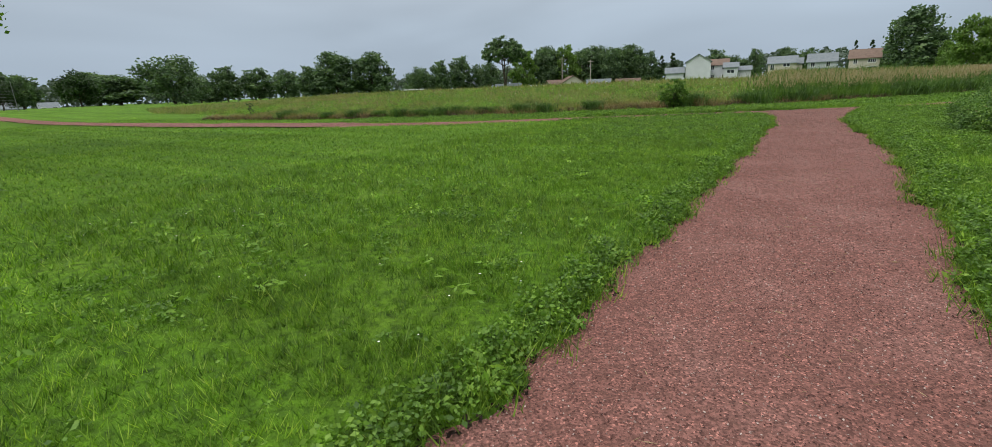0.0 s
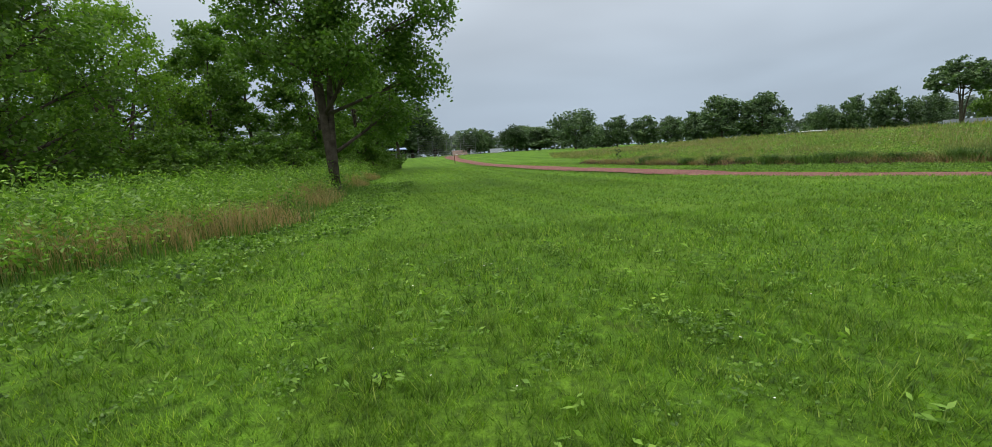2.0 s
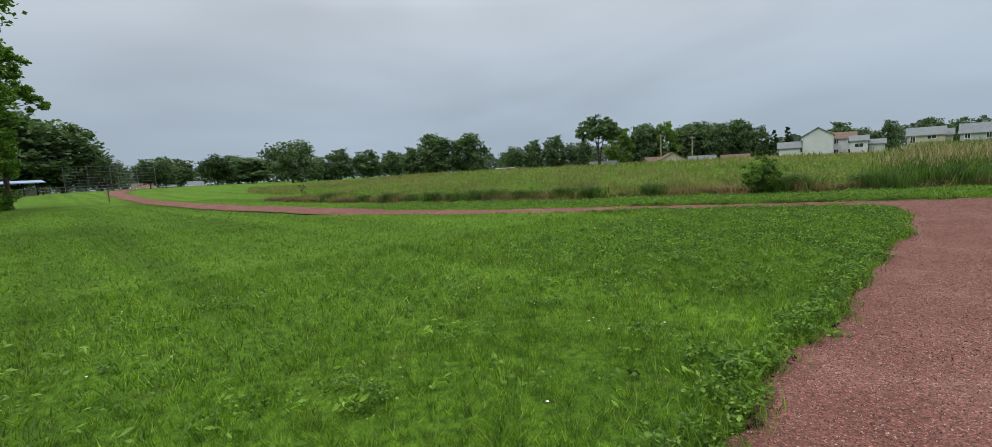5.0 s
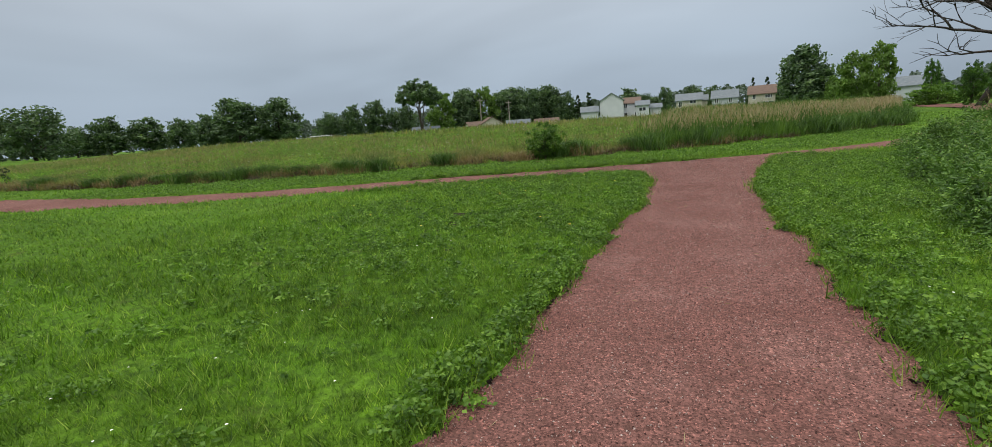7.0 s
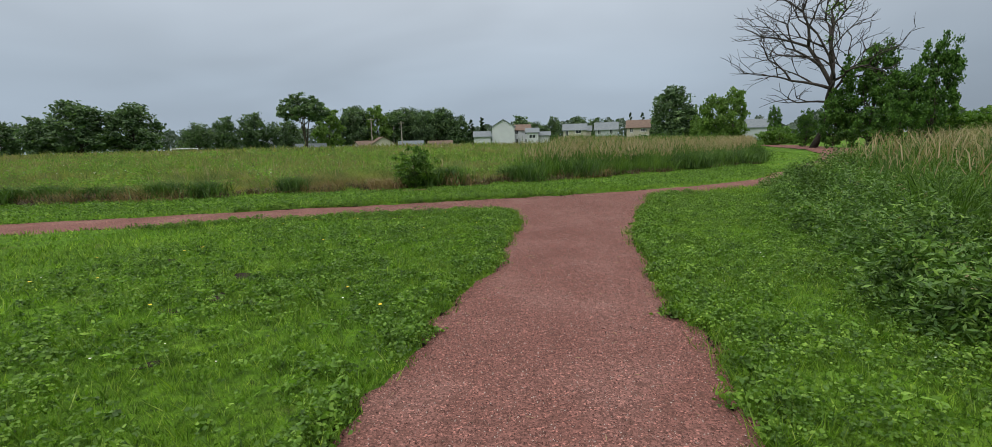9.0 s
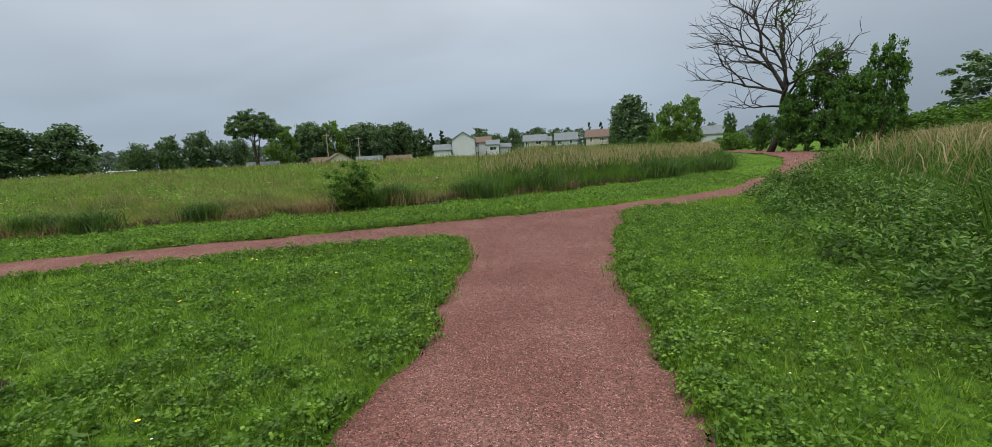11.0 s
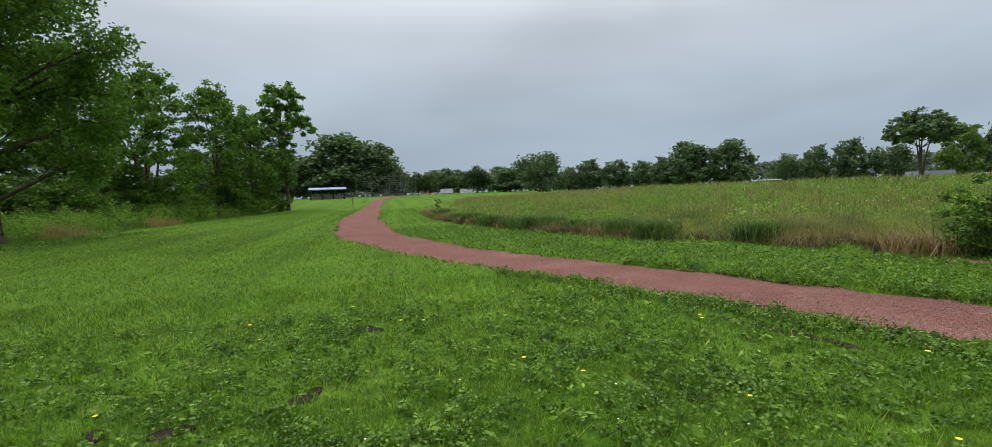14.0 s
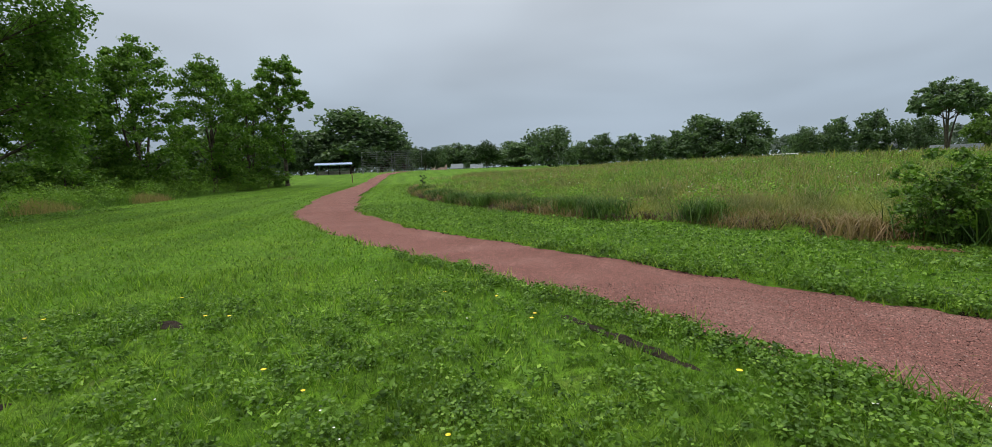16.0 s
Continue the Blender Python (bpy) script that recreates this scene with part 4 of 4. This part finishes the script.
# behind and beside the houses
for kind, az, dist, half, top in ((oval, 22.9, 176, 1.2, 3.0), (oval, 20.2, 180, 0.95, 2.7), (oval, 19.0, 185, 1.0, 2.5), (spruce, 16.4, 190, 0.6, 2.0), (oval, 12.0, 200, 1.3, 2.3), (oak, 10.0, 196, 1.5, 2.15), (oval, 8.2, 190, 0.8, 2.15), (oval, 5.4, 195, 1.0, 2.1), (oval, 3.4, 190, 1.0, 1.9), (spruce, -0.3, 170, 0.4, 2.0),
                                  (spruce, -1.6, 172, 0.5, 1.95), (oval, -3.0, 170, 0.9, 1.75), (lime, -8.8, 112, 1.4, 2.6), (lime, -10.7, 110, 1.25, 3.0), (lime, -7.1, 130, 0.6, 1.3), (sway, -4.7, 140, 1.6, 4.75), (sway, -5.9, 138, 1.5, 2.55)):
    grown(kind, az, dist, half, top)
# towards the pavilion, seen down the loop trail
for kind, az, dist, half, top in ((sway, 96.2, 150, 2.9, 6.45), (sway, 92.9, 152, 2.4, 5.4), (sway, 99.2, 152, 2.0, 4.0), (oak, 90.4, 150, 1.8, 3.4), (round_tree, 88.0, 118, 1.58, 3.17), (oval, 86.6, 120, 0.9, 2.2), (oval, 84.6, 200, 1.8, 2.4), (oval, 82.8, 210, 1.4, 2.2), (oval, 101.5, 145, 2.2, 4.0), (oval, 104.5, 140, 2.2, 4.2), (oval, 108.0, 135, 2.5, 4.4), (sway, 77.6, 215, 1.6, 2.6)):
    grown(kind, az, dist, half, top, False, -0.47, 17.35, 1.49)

# the thicket beyond the bend, with a dead tree standing in it
thick = tree("thicket_tree", 10.0, 4.6, 0.2, 0.03, lobes_full(18, 22, 0.1, 0.9, 0.36), 13000, 0.24, thicket_mat, "dense dark green tree in a thicket by the trail", 46, fork=3, shell=0.5)
grown(thick, -22.0, 60, 2.9, 8.1, True)
for az, dist, half, top in ((-26.4, 58, 3.0, 8.5), (-24.2, 57, 2.8, 6.0), (-19.4, 60, 1.9, 4.7), (-17.2, 68, 1.5, 2.6), (-14.4, 86, 1.05, 3.1)):
    grown(thick, az, dist, half, top)
again(bush, *far_at(-29.3, 60), 1.4, 0.95, 30)
again(bush, *far_at(-32, 58), 1.5, 0.9, 130)
again(bush, *far_at(-35, 55), 1.4, 1.0, 230)
again(bush, *far_at(-15.0, 80), 1.2, 0.7, 30)
for k in range(8):
    again(wood, *far_at(-34 - 9 * k, 75 + 8 * math.sin(k * 2.0)), 1.0, 0.75, 41 * k)


def dead_tree(height, spread, seed):
    random.seed(seed)
    root = tagged(new("dead_tree"), "bare grey dead tree with twisting branches and a few live leaves", "tree")
    bm = bmesh.new()
    tips = []

    def grow(a, way, length, r, level):
        c = a + way * length
        pts = limb(bm, a, c, r, r * 0.6, 0.16, 6 if level < 2 else 4 if level < 4 else 3, 4 if level < 3 else 3)
        tips.append(c)
        if level >= 6:
            return
        for k in range(3 if level < 5 else 2):
            side = Vector((random.gauss(0, 1), random.gauss(0, 1), random.gauss(0.25, 0.6)))
            side -= way * side.dot(way)
            w = (way + side.normalized() * (random.uniform(0.2, 0.4) if k == 0 and level < 2 else random.uniform(0.6, 1.0))).normalized()
            if level > 1:
                w = (w + Vector((w.x, w.y, 0)) * 0.25).normalized()
            grow(c if k < 2 else pts[2], w, length * random.uniform(0.6, 0.86), max(r * random.uniform(0.56, 0.68), 0.022), level + 1)

    grow(Vector((0, 0, -0.1)), Vector((0.2, 0, 1)), height * 0.34, 0.4, 0)
    grow(Vector((1.2, 0, height * 0.32)), Vector((-1, 0.1, 0.28)).normalized(), height * 0.2, 0.17, 2)
    grow(Vector((0.9, 0, height * 0.25)), Vector((-1, -0.2, 0.0)).normalized(), height * 0.15, 0.12, 3)
    part("trunk", bm, dead_mat, root, smooth=True)
    r2 = np.random.default_rng(seed)
    cen = np.array([list(p) for p in tips if abs(p.x - 1.5) < 1.6 and p.z > height * 0.5][:40])
    p = np.repeat(cen, 22, 0) + r2.normal(0, 0.3, (len(cen) * 22, 3))
    piece("live_leaves", mesh_of("live_leaves", *leaves(p, r2.uniform(0.15, 0.25, len(p)), 0.3), elm_mat, 3), root, "small tuft of green leaves")
    return root


put(dead_tree(19.0, 7, 54), *far_at(-18.0, 62))


# ---- the shrub and clumps on the meadow edge ----
sapling = tree("sapling_shrub", 1.45, 0.85, 0.03, 0.04, lobes_full(19, 14, 0.16, 0.85, 0.42), 7000, 0.045, shrub_mat, "bushy green sapling on the meadow edge above bare earth", 47, fork=3, shell=0.4, category="shrub")
put(sapling, -6.7, 25.6)


def clump(x, y, r, h, n, material, label, name="grass_clump"):
    px, py = x + rng.normal(0, r * 0.5, n), y + rng.normal(0, r * 0.5, n)
    ob = piece(name, mesh_of(name, *blades(px - x, py - y, np.zeros(n), h * rng.uniform(0.55, 1.15, n), 0.02 * np.ones(n), 1.05, 2), material, 3))
    put(ob, x, y, -0.02)
    return tagged(ob, label, "grass", kind="stuff")


spots = random.Random(77)
for (ax, ay), (bx, by) in zip(MEADOW[2:11], MEADOW[3:12]):
    span = math.hypot(bx - ax, by - ay)
    for k in range(int(span / 0.95)):
        if spots.random() < 0.72:
            u, off = (k + spots.random()) * 0.95 / span, spots.uniform(0.15, 0.65)
            x, y = ax + (bx - ax) * u + (by - ay) / span * off, ay + (by - ay) * u - (bx - ax) / span * off
            if inside(np.array(x), np.array(y), MEADOW) < 0:
                x, y = 2 * (ax + (bx - ax) * u) - x, 2 * (ay + (by - ay) * u) - y
            size = spots.uniform(0.42, 0.75) * (0.75 + 0.45 * float(smooth01(np.array(x), -11.0, -3.0)))
            clump(x, y, 0.75 * size + 0.15, size, 620, sedge_mat, "dark green arching grass clump at the meadow edge")
for x, y, r, h in ((-7.7, 25.2, 0.6, 0.45), (-5.6, 26.7, 0.5, 0.45)):
    clump(x, y, r, h, 420, straw_mat, "pale dry grass clump at the meadow edge")


def earth(x, y, a, w, turn, label, material):
    xs = np.linspace(-1, 1, 26)
    gx, gy = np.meshgrid(xs * a * 1.2, xs * w * 1.2)
    d = np.hypot(gx / a, gy / w) + 0.2 * wobble(gx, gy, 0.3, x)
    wx, wy = x + gx * math.cos(turn) - gy * math.sin(turn), y + gx * math.sin(turn) + gy * math.cos(turn)
    gz = turf_height(wx, wy) + 0.012 * smooth01(d, 1.1, 0.5) + 0.012 * wobble(gx, gy, 0.12, y) - 0.03 * smooth01(d, 0.8, 1.1)
    v = np.stack([wx, wy, gz], -1).reshape(-1, 3)
    i, j = np.meshgrid(np.arange(25), np.arange(25))
    k = (j * 26 + i).ravel()
    me = mesh_of("bare_earth", v, np.stack([k, k + 1, k + 27, k + 26], -1), material, 4)
    me.polygons.foreach_set("use_smooth", [True] * len(me.polygons))
    return tagged(piece("bare_earth", me), label, "soil", kind="structure")


for bx, by, a, w, turn in BARE:
    earth(bx, by, a, w, turn, "dark bare soil showing through the turf", soil_mat)
clay_mat = surface("reddish earth", [(0, (0.16, 0.085, 0.05)), (1, (0.28, 0.16, 0.095))], 4.0, 0.95, 25.0, 0.9, 0.03)
earth(-6.5, 25.0, 0.5, 0.2, 0.6, "reddish bare earth below a shrub", clay_mat)

# ---- houses beyond the meadow ----
def house(width, depth, eaves, ridge, wall, roof, label, gable=False, windows=(), storeys=2, base=-1.0):
    """A house whose front faces -y. gable: the gable end is the front."""
    root = tagged(new("house"), label, "house")
    bm = bmesh.new()
    w, d = width / 2, depth / 2
    run = [(-w, 0), (w, 0)] if gable else [(-d, 0), (d, 0)]
    half, length = (w, d) if gable else (d, w)
    prof = [(-half, base), (half, base), (half, eaves), (0, ridge), (-half, eaves)]
    rings = []
    for s in (-length, length):
        rings.append([bm.verts.new((u, s, z) if gable else (s, u, z)) for u, z in prof])
    for k in range(5):
        if k not in (2, 3):
            bm.faces.new((rings[0][k], rings[0][(k + 1) % 5], rings[1][(k + 1) % 5], rings[1][k]))
    bm.faces.new(rings[0])
    bm.faces.new(rings[1][::-1])
    bmesh.ops.recalc_face_normals(bm, faces=bm.faces)
    part("wall", bm, wall, root)
    bm = bmesh.new()
    over = 0.35
    slope = (ridge - eaves) / half
    for sgn in (-1, 1):
        lo = (sgn * (half + over), eaves - slope * over)
        q = []
        for s in (-length - over, length + over):
            for u, z in (lo, (0, ridge)):
                for lift in (0.02, 0.2):
                    q.append(bm.verts.new((u, s, z + lift) if gable else (s, u, z + lift)))
        for f in ((0, 2, 6, 4), (1, 5, 7, 3), (0, 4, 5, 1), (2, 3, 7, 6), (0, 1, 3, 2), (4, 6, 7, 5)):
            bm.faces.new([q[i] for i in f])
    bmesh.ops.recalc_face_normals(bm, faces=bm.faces)
    part("roof", bm, roof, root)
    for wx, wz, ww, wh in windows:
        bm = bmesh.new()
        front = -d - 0.04
        for x0, x1, z0, z1 in ((wx - ww / 2 - 0.1, wx - ww / 2, wz - wh / 2 - 0.1, wz + wh / 2 + 0.1), (wx + ww / 2, wx + ww / 2 + 0.1, wz - wh / 2 - 0.1, wz + wh / 2 + 0.1),
                               (wx - ww / 2, wx + ww / 2, wz + wh / 2, wz + wh / 2 + 0.1), (wx - ww / 2, wx + ww / 2, wz - wh / 2 - 0.1, wz - wh / 2), (wx - 0.04, wx + 0.04, wz - wh / 2, wz + wh / 2)):
            box(bm, x0, x1, front - 0.03, front + 0.06, z0, z1)
        win = part("window", bm, paint_mat, root)
        bm = bmesh.new()
        box(bm, wx - ww / 2, wx + ww / 2, front - 0.005, front + 0.03, wz - wh / 2, wz + wh / 2)
        part("pane", bm, glass_mat, win)
    return root


def site(ob, az, dist, turn=0.0, lift=-0.4):
    x, y = far_at(az, dist)
    ob.matrix_world = pose(x, y, lift, 0, 0, az + turn)
    return ob


PAIR = ((-1.6, 4.6, 0.9, 1.2), (1.4, 4.6, 0.9, 1.2), (-1.6, 1.9, 0.9, 1.2), (1.6, 1.9, 1.2, 1.2))
site(house(6.6, 9, 5.7, 7.7, white_mat, roof_grey, "white two-storey house with its gable end to the meadow", True), 13.95, 150, 0, 0.1)
site(house(4.8, 7, 3.4, 4.9, white_mat, roof_grey, "low white garage with a grey roof"), 16.4, 148)
site(house(5.2, 8, 5.2, 6.9, white_mat, roof_brown, "white house with a brown roof behind its neighbour", False, PAIR), 11.8, 158)
site(house(3.6, 7, 4.3, 5.6, white_mat, roof_grey, "small white house wing with dark windows", False, ((0, 3.2, 1.8, 0.9),)), 10.6, 152)
site(house(3.2, 6, 3.4, 4.5, white_mat, roof_grey, "low white outbuilding beside a house"), 9.2, 156)
site(house(6.6, 8, 4.6, 6.4, cream_mat, roof_grey, "cream two-storey house with a grey roof", False, ((-2.3, 3.7, 0.8, 1.4), (1.0, 4.2, 1.5, 0.9))), 5.75, 150)
site(house(1.9, 7, 4.4, 5.8, cream_mat, roof_grey, "cream house wing under a grey roof"), 4.3, 153)
site(house(6.4, 8, 4.5, 6.6, grey_mat, roof_grey, "grey-sided two-storey house with grey roof", False, ((-2.0, 3.9, 0.8, 1.1), (1.4, 3.9, 0.8, 1.1))), 2.25, 152)
site(house(6.2, 8, 4.8, 6.9, cream_mat, roof_brown, "pale house with a brown shingle roof", False, ((-1.8, 4.1, 0.7, 1.1), (1.2, 4.1, 0.8, 0.8), (2.0, 4.1, 0.6, 0.8), (1.6, 2.2, 1.8, 1.0))), -1.2, 150)
site(house(8, 8, 2.6, 4.4, white_mat, roof_grey, "low white ranch house under the lone elm"), 35.4, 156, 0, -2.2)
site(house(7, 8, 3.0, 5.0, cream_mat, roof_brown, "beige ranch house with a brown roof"), 29.5, 165, 20, -2.3)
site(house(7, 8, 3.0, 5.0, cream_mat, roof_brown, "beige house with its gable to the meadow", True), 27.9, 163, 10, -1.2)
site(house(8, 8, 2.9, 4.8, grey_mat, roof_grey, "low grey house half hidden by trees"), 24.6, 172, 0, -2.4)
site(house(8, 8, 2.9, 4.6, cream_mat, roof_brown, "low beige house half hidden by trees"), 21.3, 172, 0, -2.4)
site(house(6, 8, 3.0, 5.4, cream_mat, roof_grey, "beige house among the park trees"), 40.2, 172, 0, -1.0)
site(house(8, 8, 4.0, 6.2, grey_mat, roof_grey, "far grey house past the bend"), -12.9, 160)
for az, dist, w, h, mt, rf in ((85.9, 185, 5, 3.6, cream_mat, roof_brown), (83.9, 190, 4, 3.8, grey_mat, roof_grey), (81.6, 185, 4, 3.4, cream_mat, roof_grey)):
    site(house(w, 7, h - 1.6, h, mt, rf, "small house across the street beyond the park", False, ((-1.2, 1.7, 0.9, 1.0), (1.2, 1.7, 0.9, 1.0))), az - 1.8, dist, 0, -0.8)


# ---- park fixtures ----
def pavilion():
    root = tagged(new("pavilion"), "open park shelter with a pale blue metal roof", "shelter")
    for x in (-2.7, -0.9, 0.9, 2.7):
        for y in (-1.8, 1.8):
            bm = bmesh.new()
            box(bm, x - 0.09, x + 0.09, y - 0.09, y + 0.09, -0.2, 2.1, 0.015)
            part("post", bm, soil_mat, root)
    bm = bmesh.new()
    vs = []
    for x in (-3.0, 3.0):
        for y, z in ((-2.4, 2.1), (0, 2.5), (2.4, 2.1), (2.4, 1.98), (0, 2.38), (-2.4, 1.98)):
            vs.append(bm.verts.new((x, y, z)))
    for k in range(6):
        bm.faces.new((vs[k], vs[(k + 1) % 6], vs[6 + (k + 1) % 6], vs[6 + k]))
    bm.faces.new(vs[:6])
    bm.faces.new(vs[6:][::-1])
    bmesh.ops.recalc_face_normals(bm, faces=bm.faces)
    part("roof", bm, roof_blue, root)
    bm = bmesh.new()
    box(bm, -2.6, 2.6, 1.75, 1.85, 0.0, 0.8)
    part("back_panel", bm, pole_mat, root)
    return root


shelter = pavilion()
x, y = far_at(98.1, 110, -0.47, 17.35)
shelter.matrix_world = pose(x, y, float(land(x, y)), 0, 0, 98) @ Matrix.Diagonal((1.25, 1.25, 1.0, 1))


def fence(width, height, label, name="backstop_fence"):
    root = tagged(new(name), label, "fence")
    n = max(2, int(width / 2.5))
    for k in range(n + 1):
        bm = bmesh.new()
        x = -width / 2 + width * k / n
        tube(bm, [(x, 0, -0.2), (x, 0, height)], [0.035, 0.035], 6)
        part("post", bm, steel_mat, root)
    for z in np.arange(0.3, height + 0.01, 0.45):
        bm = bmesh.new()
        tube(bm, [(-width / 2, 0, z), (width / 2, 0, z)], [0.014, 0.014], 4)
        part("wire", bm, steel_mat, root)
    return root


for az, dist, w, h, turn in ((92.6, 104, 9, 4.4, 0), (89.9, 102, 6, 4.4, 25), (95.8, 98, 14, 1.2, 0)):
    ob = fence(w, h, "galvanised chain fence round a ball field")
    x, y = far_at(az, dist, -0.47, 17.35)
    ob.matrix_world = pose(x, y, float(land(x, y)), 0, 0, az + turn)


def goal():
    root = tagged(new("football_goal"), "white metal football goal beyond the meadow", "goal")
    for n, pts in (("post", [(-2.6, 0, -0.1), (-2.6, 0, 2.2)]), ("post", [(2.6, 0, -0.1), (2.6, 0, 2.2)]), ("crossbar", [(-2.66, 0, 2.2), (2.66, 0, 2.2)]), ("stay", [(-2.6, 0, 2.2), (-2.6, 1.6, 0)]), ("stay", [(2.6, 0, 2.2), (2.6, 1.6, 0)])):
        bm = bmesh.new()
        tube(bm, pts, [0.09, 0.09], 8)
        part(n, bm, paint_mat, root)
    return root


site(goal(), 47.2, 131, 8, -0.45)


def utility_pole(h):
    root = tagged(new("utility_pole"), "weathered wooden utility pole with a crossarm", "pole", group="utility poles")
    bm = bmesh.new()
    tube(bm, [(0, 0, -0.5), (0, 0, h * 0.5), (0, 0, h)], [0.19, 0.16, 0.13], 8)
    part("pole", bm, pole_mat, root)
    bm = bmesh.new()
    box(bm, -1.1, 1.1, -0.07, 0.07, h - 0.7, h - 0.5)
    part("crossarm", bm, pole_mat, root)
    return root


for az, dist, h in ((28.9, 166, 10.6), (25.6, 168, 9.4), (26.5, 178, 9.0)):
    site(utility_pole(h), az, dist, 30)


def marker_post():
    root = tagged(new("marker_post"), "short brown trail marker post beside the gravel", "post")
    bm = bmesh.new()
    box(bm, -0.06, 0.06, -0.05, 0.05, -0.1, 1.25, 0.012)
    part("shaft", bm, post_mat, root)
    bm = bmesh.new()
    box(bm, -0.085, 0.085, -0.075, -0.05, 0.85, 1.2, 0.01)
    part("sign_plate", bm, post_mat, root, "brown sign plate")
    return root


put(marker_post(), -66.0, 10.2)
snag = tree("snag", 1.1, 0.25, 0.05, 0.1, lobes_of(20, 5, 0.3, 0.9, 0.5), 200, 0.06, dark_mat, "dark dead stalk standing in the meadow edge", 48, shell=0.3, category="plant")
put(snag, -34.4, 18.3)


def fallen_trunk():
    root = tagged(new("fallen_tree"), "fallen grey tree trunk propped among the weeds", "log")
    bm = bmesh.new()
    tube(bm, [(-2.8, 0, 0.5), (-1.2, 0.1, 1.0), (0.6, 0, 1.75), (2.2, -0.1, 1.9)], [0.34, 0.3, 0.22, 0.14], 9)
    part("trunk", bm, dead_mat, root, smooth=True)
    for a, c, r in (((-1.0, 0, 1.1), (-1.9, -0.6, 2.4), 0.1), ((0.2, 0, 1.6), (0.4, -0.7, 0.1), 0.12), ((0.9, 0, 1.75), (1.9, 0.6, 2.7), 0.07), ((-1.8, 0, 0.8), (-2.6, -0.5, 0.0), 0.14)):
        bm = bmesh.new()
        tube(bm, [a, Vector(a).lerp(Vector(c), 0.5) + Vector((0, 0.06, 0.05)), c], [r, r * 0.8, r * 0.5], 6)
        part("branch", bm, dead_mat, root, smooth=True)
    return root


log = fallen_trunk()
log.matrix_world = pose(-44, -13, float(land(-44, -13)), 0, 0, 110)


# ---- flowers ----
def blossoms(name, x, y, z, size, material, label):
    n, k = len(x), 6
    a = np.arange(k) * math.tau / k
    ring = np.stack([np.cos(a), np.sin(a), 0.15 * np.ones(k)], -1)
    p = np.stack([x, y, z], -1)
    v = np.concatenate([p[:, None, :] + ring[None] * (size * rng.uniform(0.7, 1.2, n))[:, None, None], p[:, None, :] + np.array([0, 0, 0.35]) * size], 1).reshape(-1, 3)
    o = (k + 1) * np.arange(n)
    f = np.concatenate([np.stack([o + i, o + (i + 1) % k, o + k], -1) for i in range(k)])
    return stuff(name, v, f, material, label, "flowers")


x, y = scatter(-34, 0, 17, 50, 0.6)
ok = (inside(x, y, MEADOW) > 0.8) & (wobble(x, y, 4, 31) > 0.0)
x, y = x[ok], y[ok]
blossoms("meadow_flowers", x, y, land(x, y) + rng.uniform(0.45, 0.7, len(x)), 0.032, flower_white, "white wild carrot flowers in the meadow")
x, y = scatter(-7, 4.5, -1, 24, 1.6)
ok = mown(x, y) & (wobble(x, y, 1.5, 33) > 0.2)
x, y = x[ok], y[ok]
blossoms("clover_flowers", x, y, land(x, y) + 0.07, 0.009, flower_white, "small white clover heads in the turf")
x, y = scatter(-7, -1.2, 13, 19.5, 0.55)
ok = mown(x, y)
x, y = x[ok], y[ok]
blossoms("dandelions", x, y, land(x, y) + 0.09, 0.021, flower_yellow, "yellow dandelions in the turf")

# ---- the far edge of the park: woods and roofs, haze put into the leaf colour ----
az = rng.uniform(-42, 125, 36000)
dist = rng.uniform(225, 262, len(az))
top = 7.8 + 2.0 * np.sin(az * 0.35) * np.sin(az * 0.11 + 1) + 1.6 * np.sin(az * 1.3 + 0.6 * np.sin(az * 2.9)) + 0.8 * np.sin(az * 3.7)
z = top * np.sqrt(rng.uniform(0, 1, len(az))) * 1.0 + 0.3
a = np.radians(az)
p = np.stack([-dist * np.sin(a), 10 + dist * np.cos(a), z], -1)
stuff("distant_woods", *leaves(p, rng.uniform(0.9, 1.8, len(p)), 0.2, 1.2), painted_haze_mat, "hazy blue-green woods along the horizon", "woods")

# ---- loose stone and straw on the trail ----
grit_mat = surface("pale grit", [(0, (0.20, 0.13, 0.115)), (1, (0.46, 0.38, 0.34))], 30.0, 0.9)
chip_mat = surface("dark stone chips", [(0, (0.045, 0.024, 0.022)), (1, (0.10, 0.055, 0.048))], 30.0, 0.9)
for name, material, density, lo, hi, label in (("pale_grit", grit_mat, 420, 0.004, 0.012, "small pale stones loose on the trail"), ("dark_chips", chip_mat, 900, 0.004, 0.011, "dark red stone chips loose on the trail")):
    x, y = scatter(-9, 3, -2, 24, density)
    d = trail_edge(x, y)
    ok = (d < 0.03) & (np.hypot(x, y - np.clip(y, -1, 17.5)) < 6.5)
    x, y = x[ok], y[ok]
    p = np.stack([x, y, trail_height(x, y) + 0.004], -1)
    stuff(name, *leaves(p, rng.uniform(lo, hi, len(x)), 0.6, 1.3), material, label, "gravel")
x, y = scatter(-4, 2, -2, 22, 7)
ok = trail_edge(x, y) < -0.02
x, y = x[ok], y[ok]
p = np.stack([x, y, trail_height(x, y) + 0.008], -1)
stuff("straw_litter", *leaves(p, rng.uniform(0.003, 0.006, len(x)), 0.95, 16.0), seed_mat, "dry grass stalks lying on the trail", "straw")
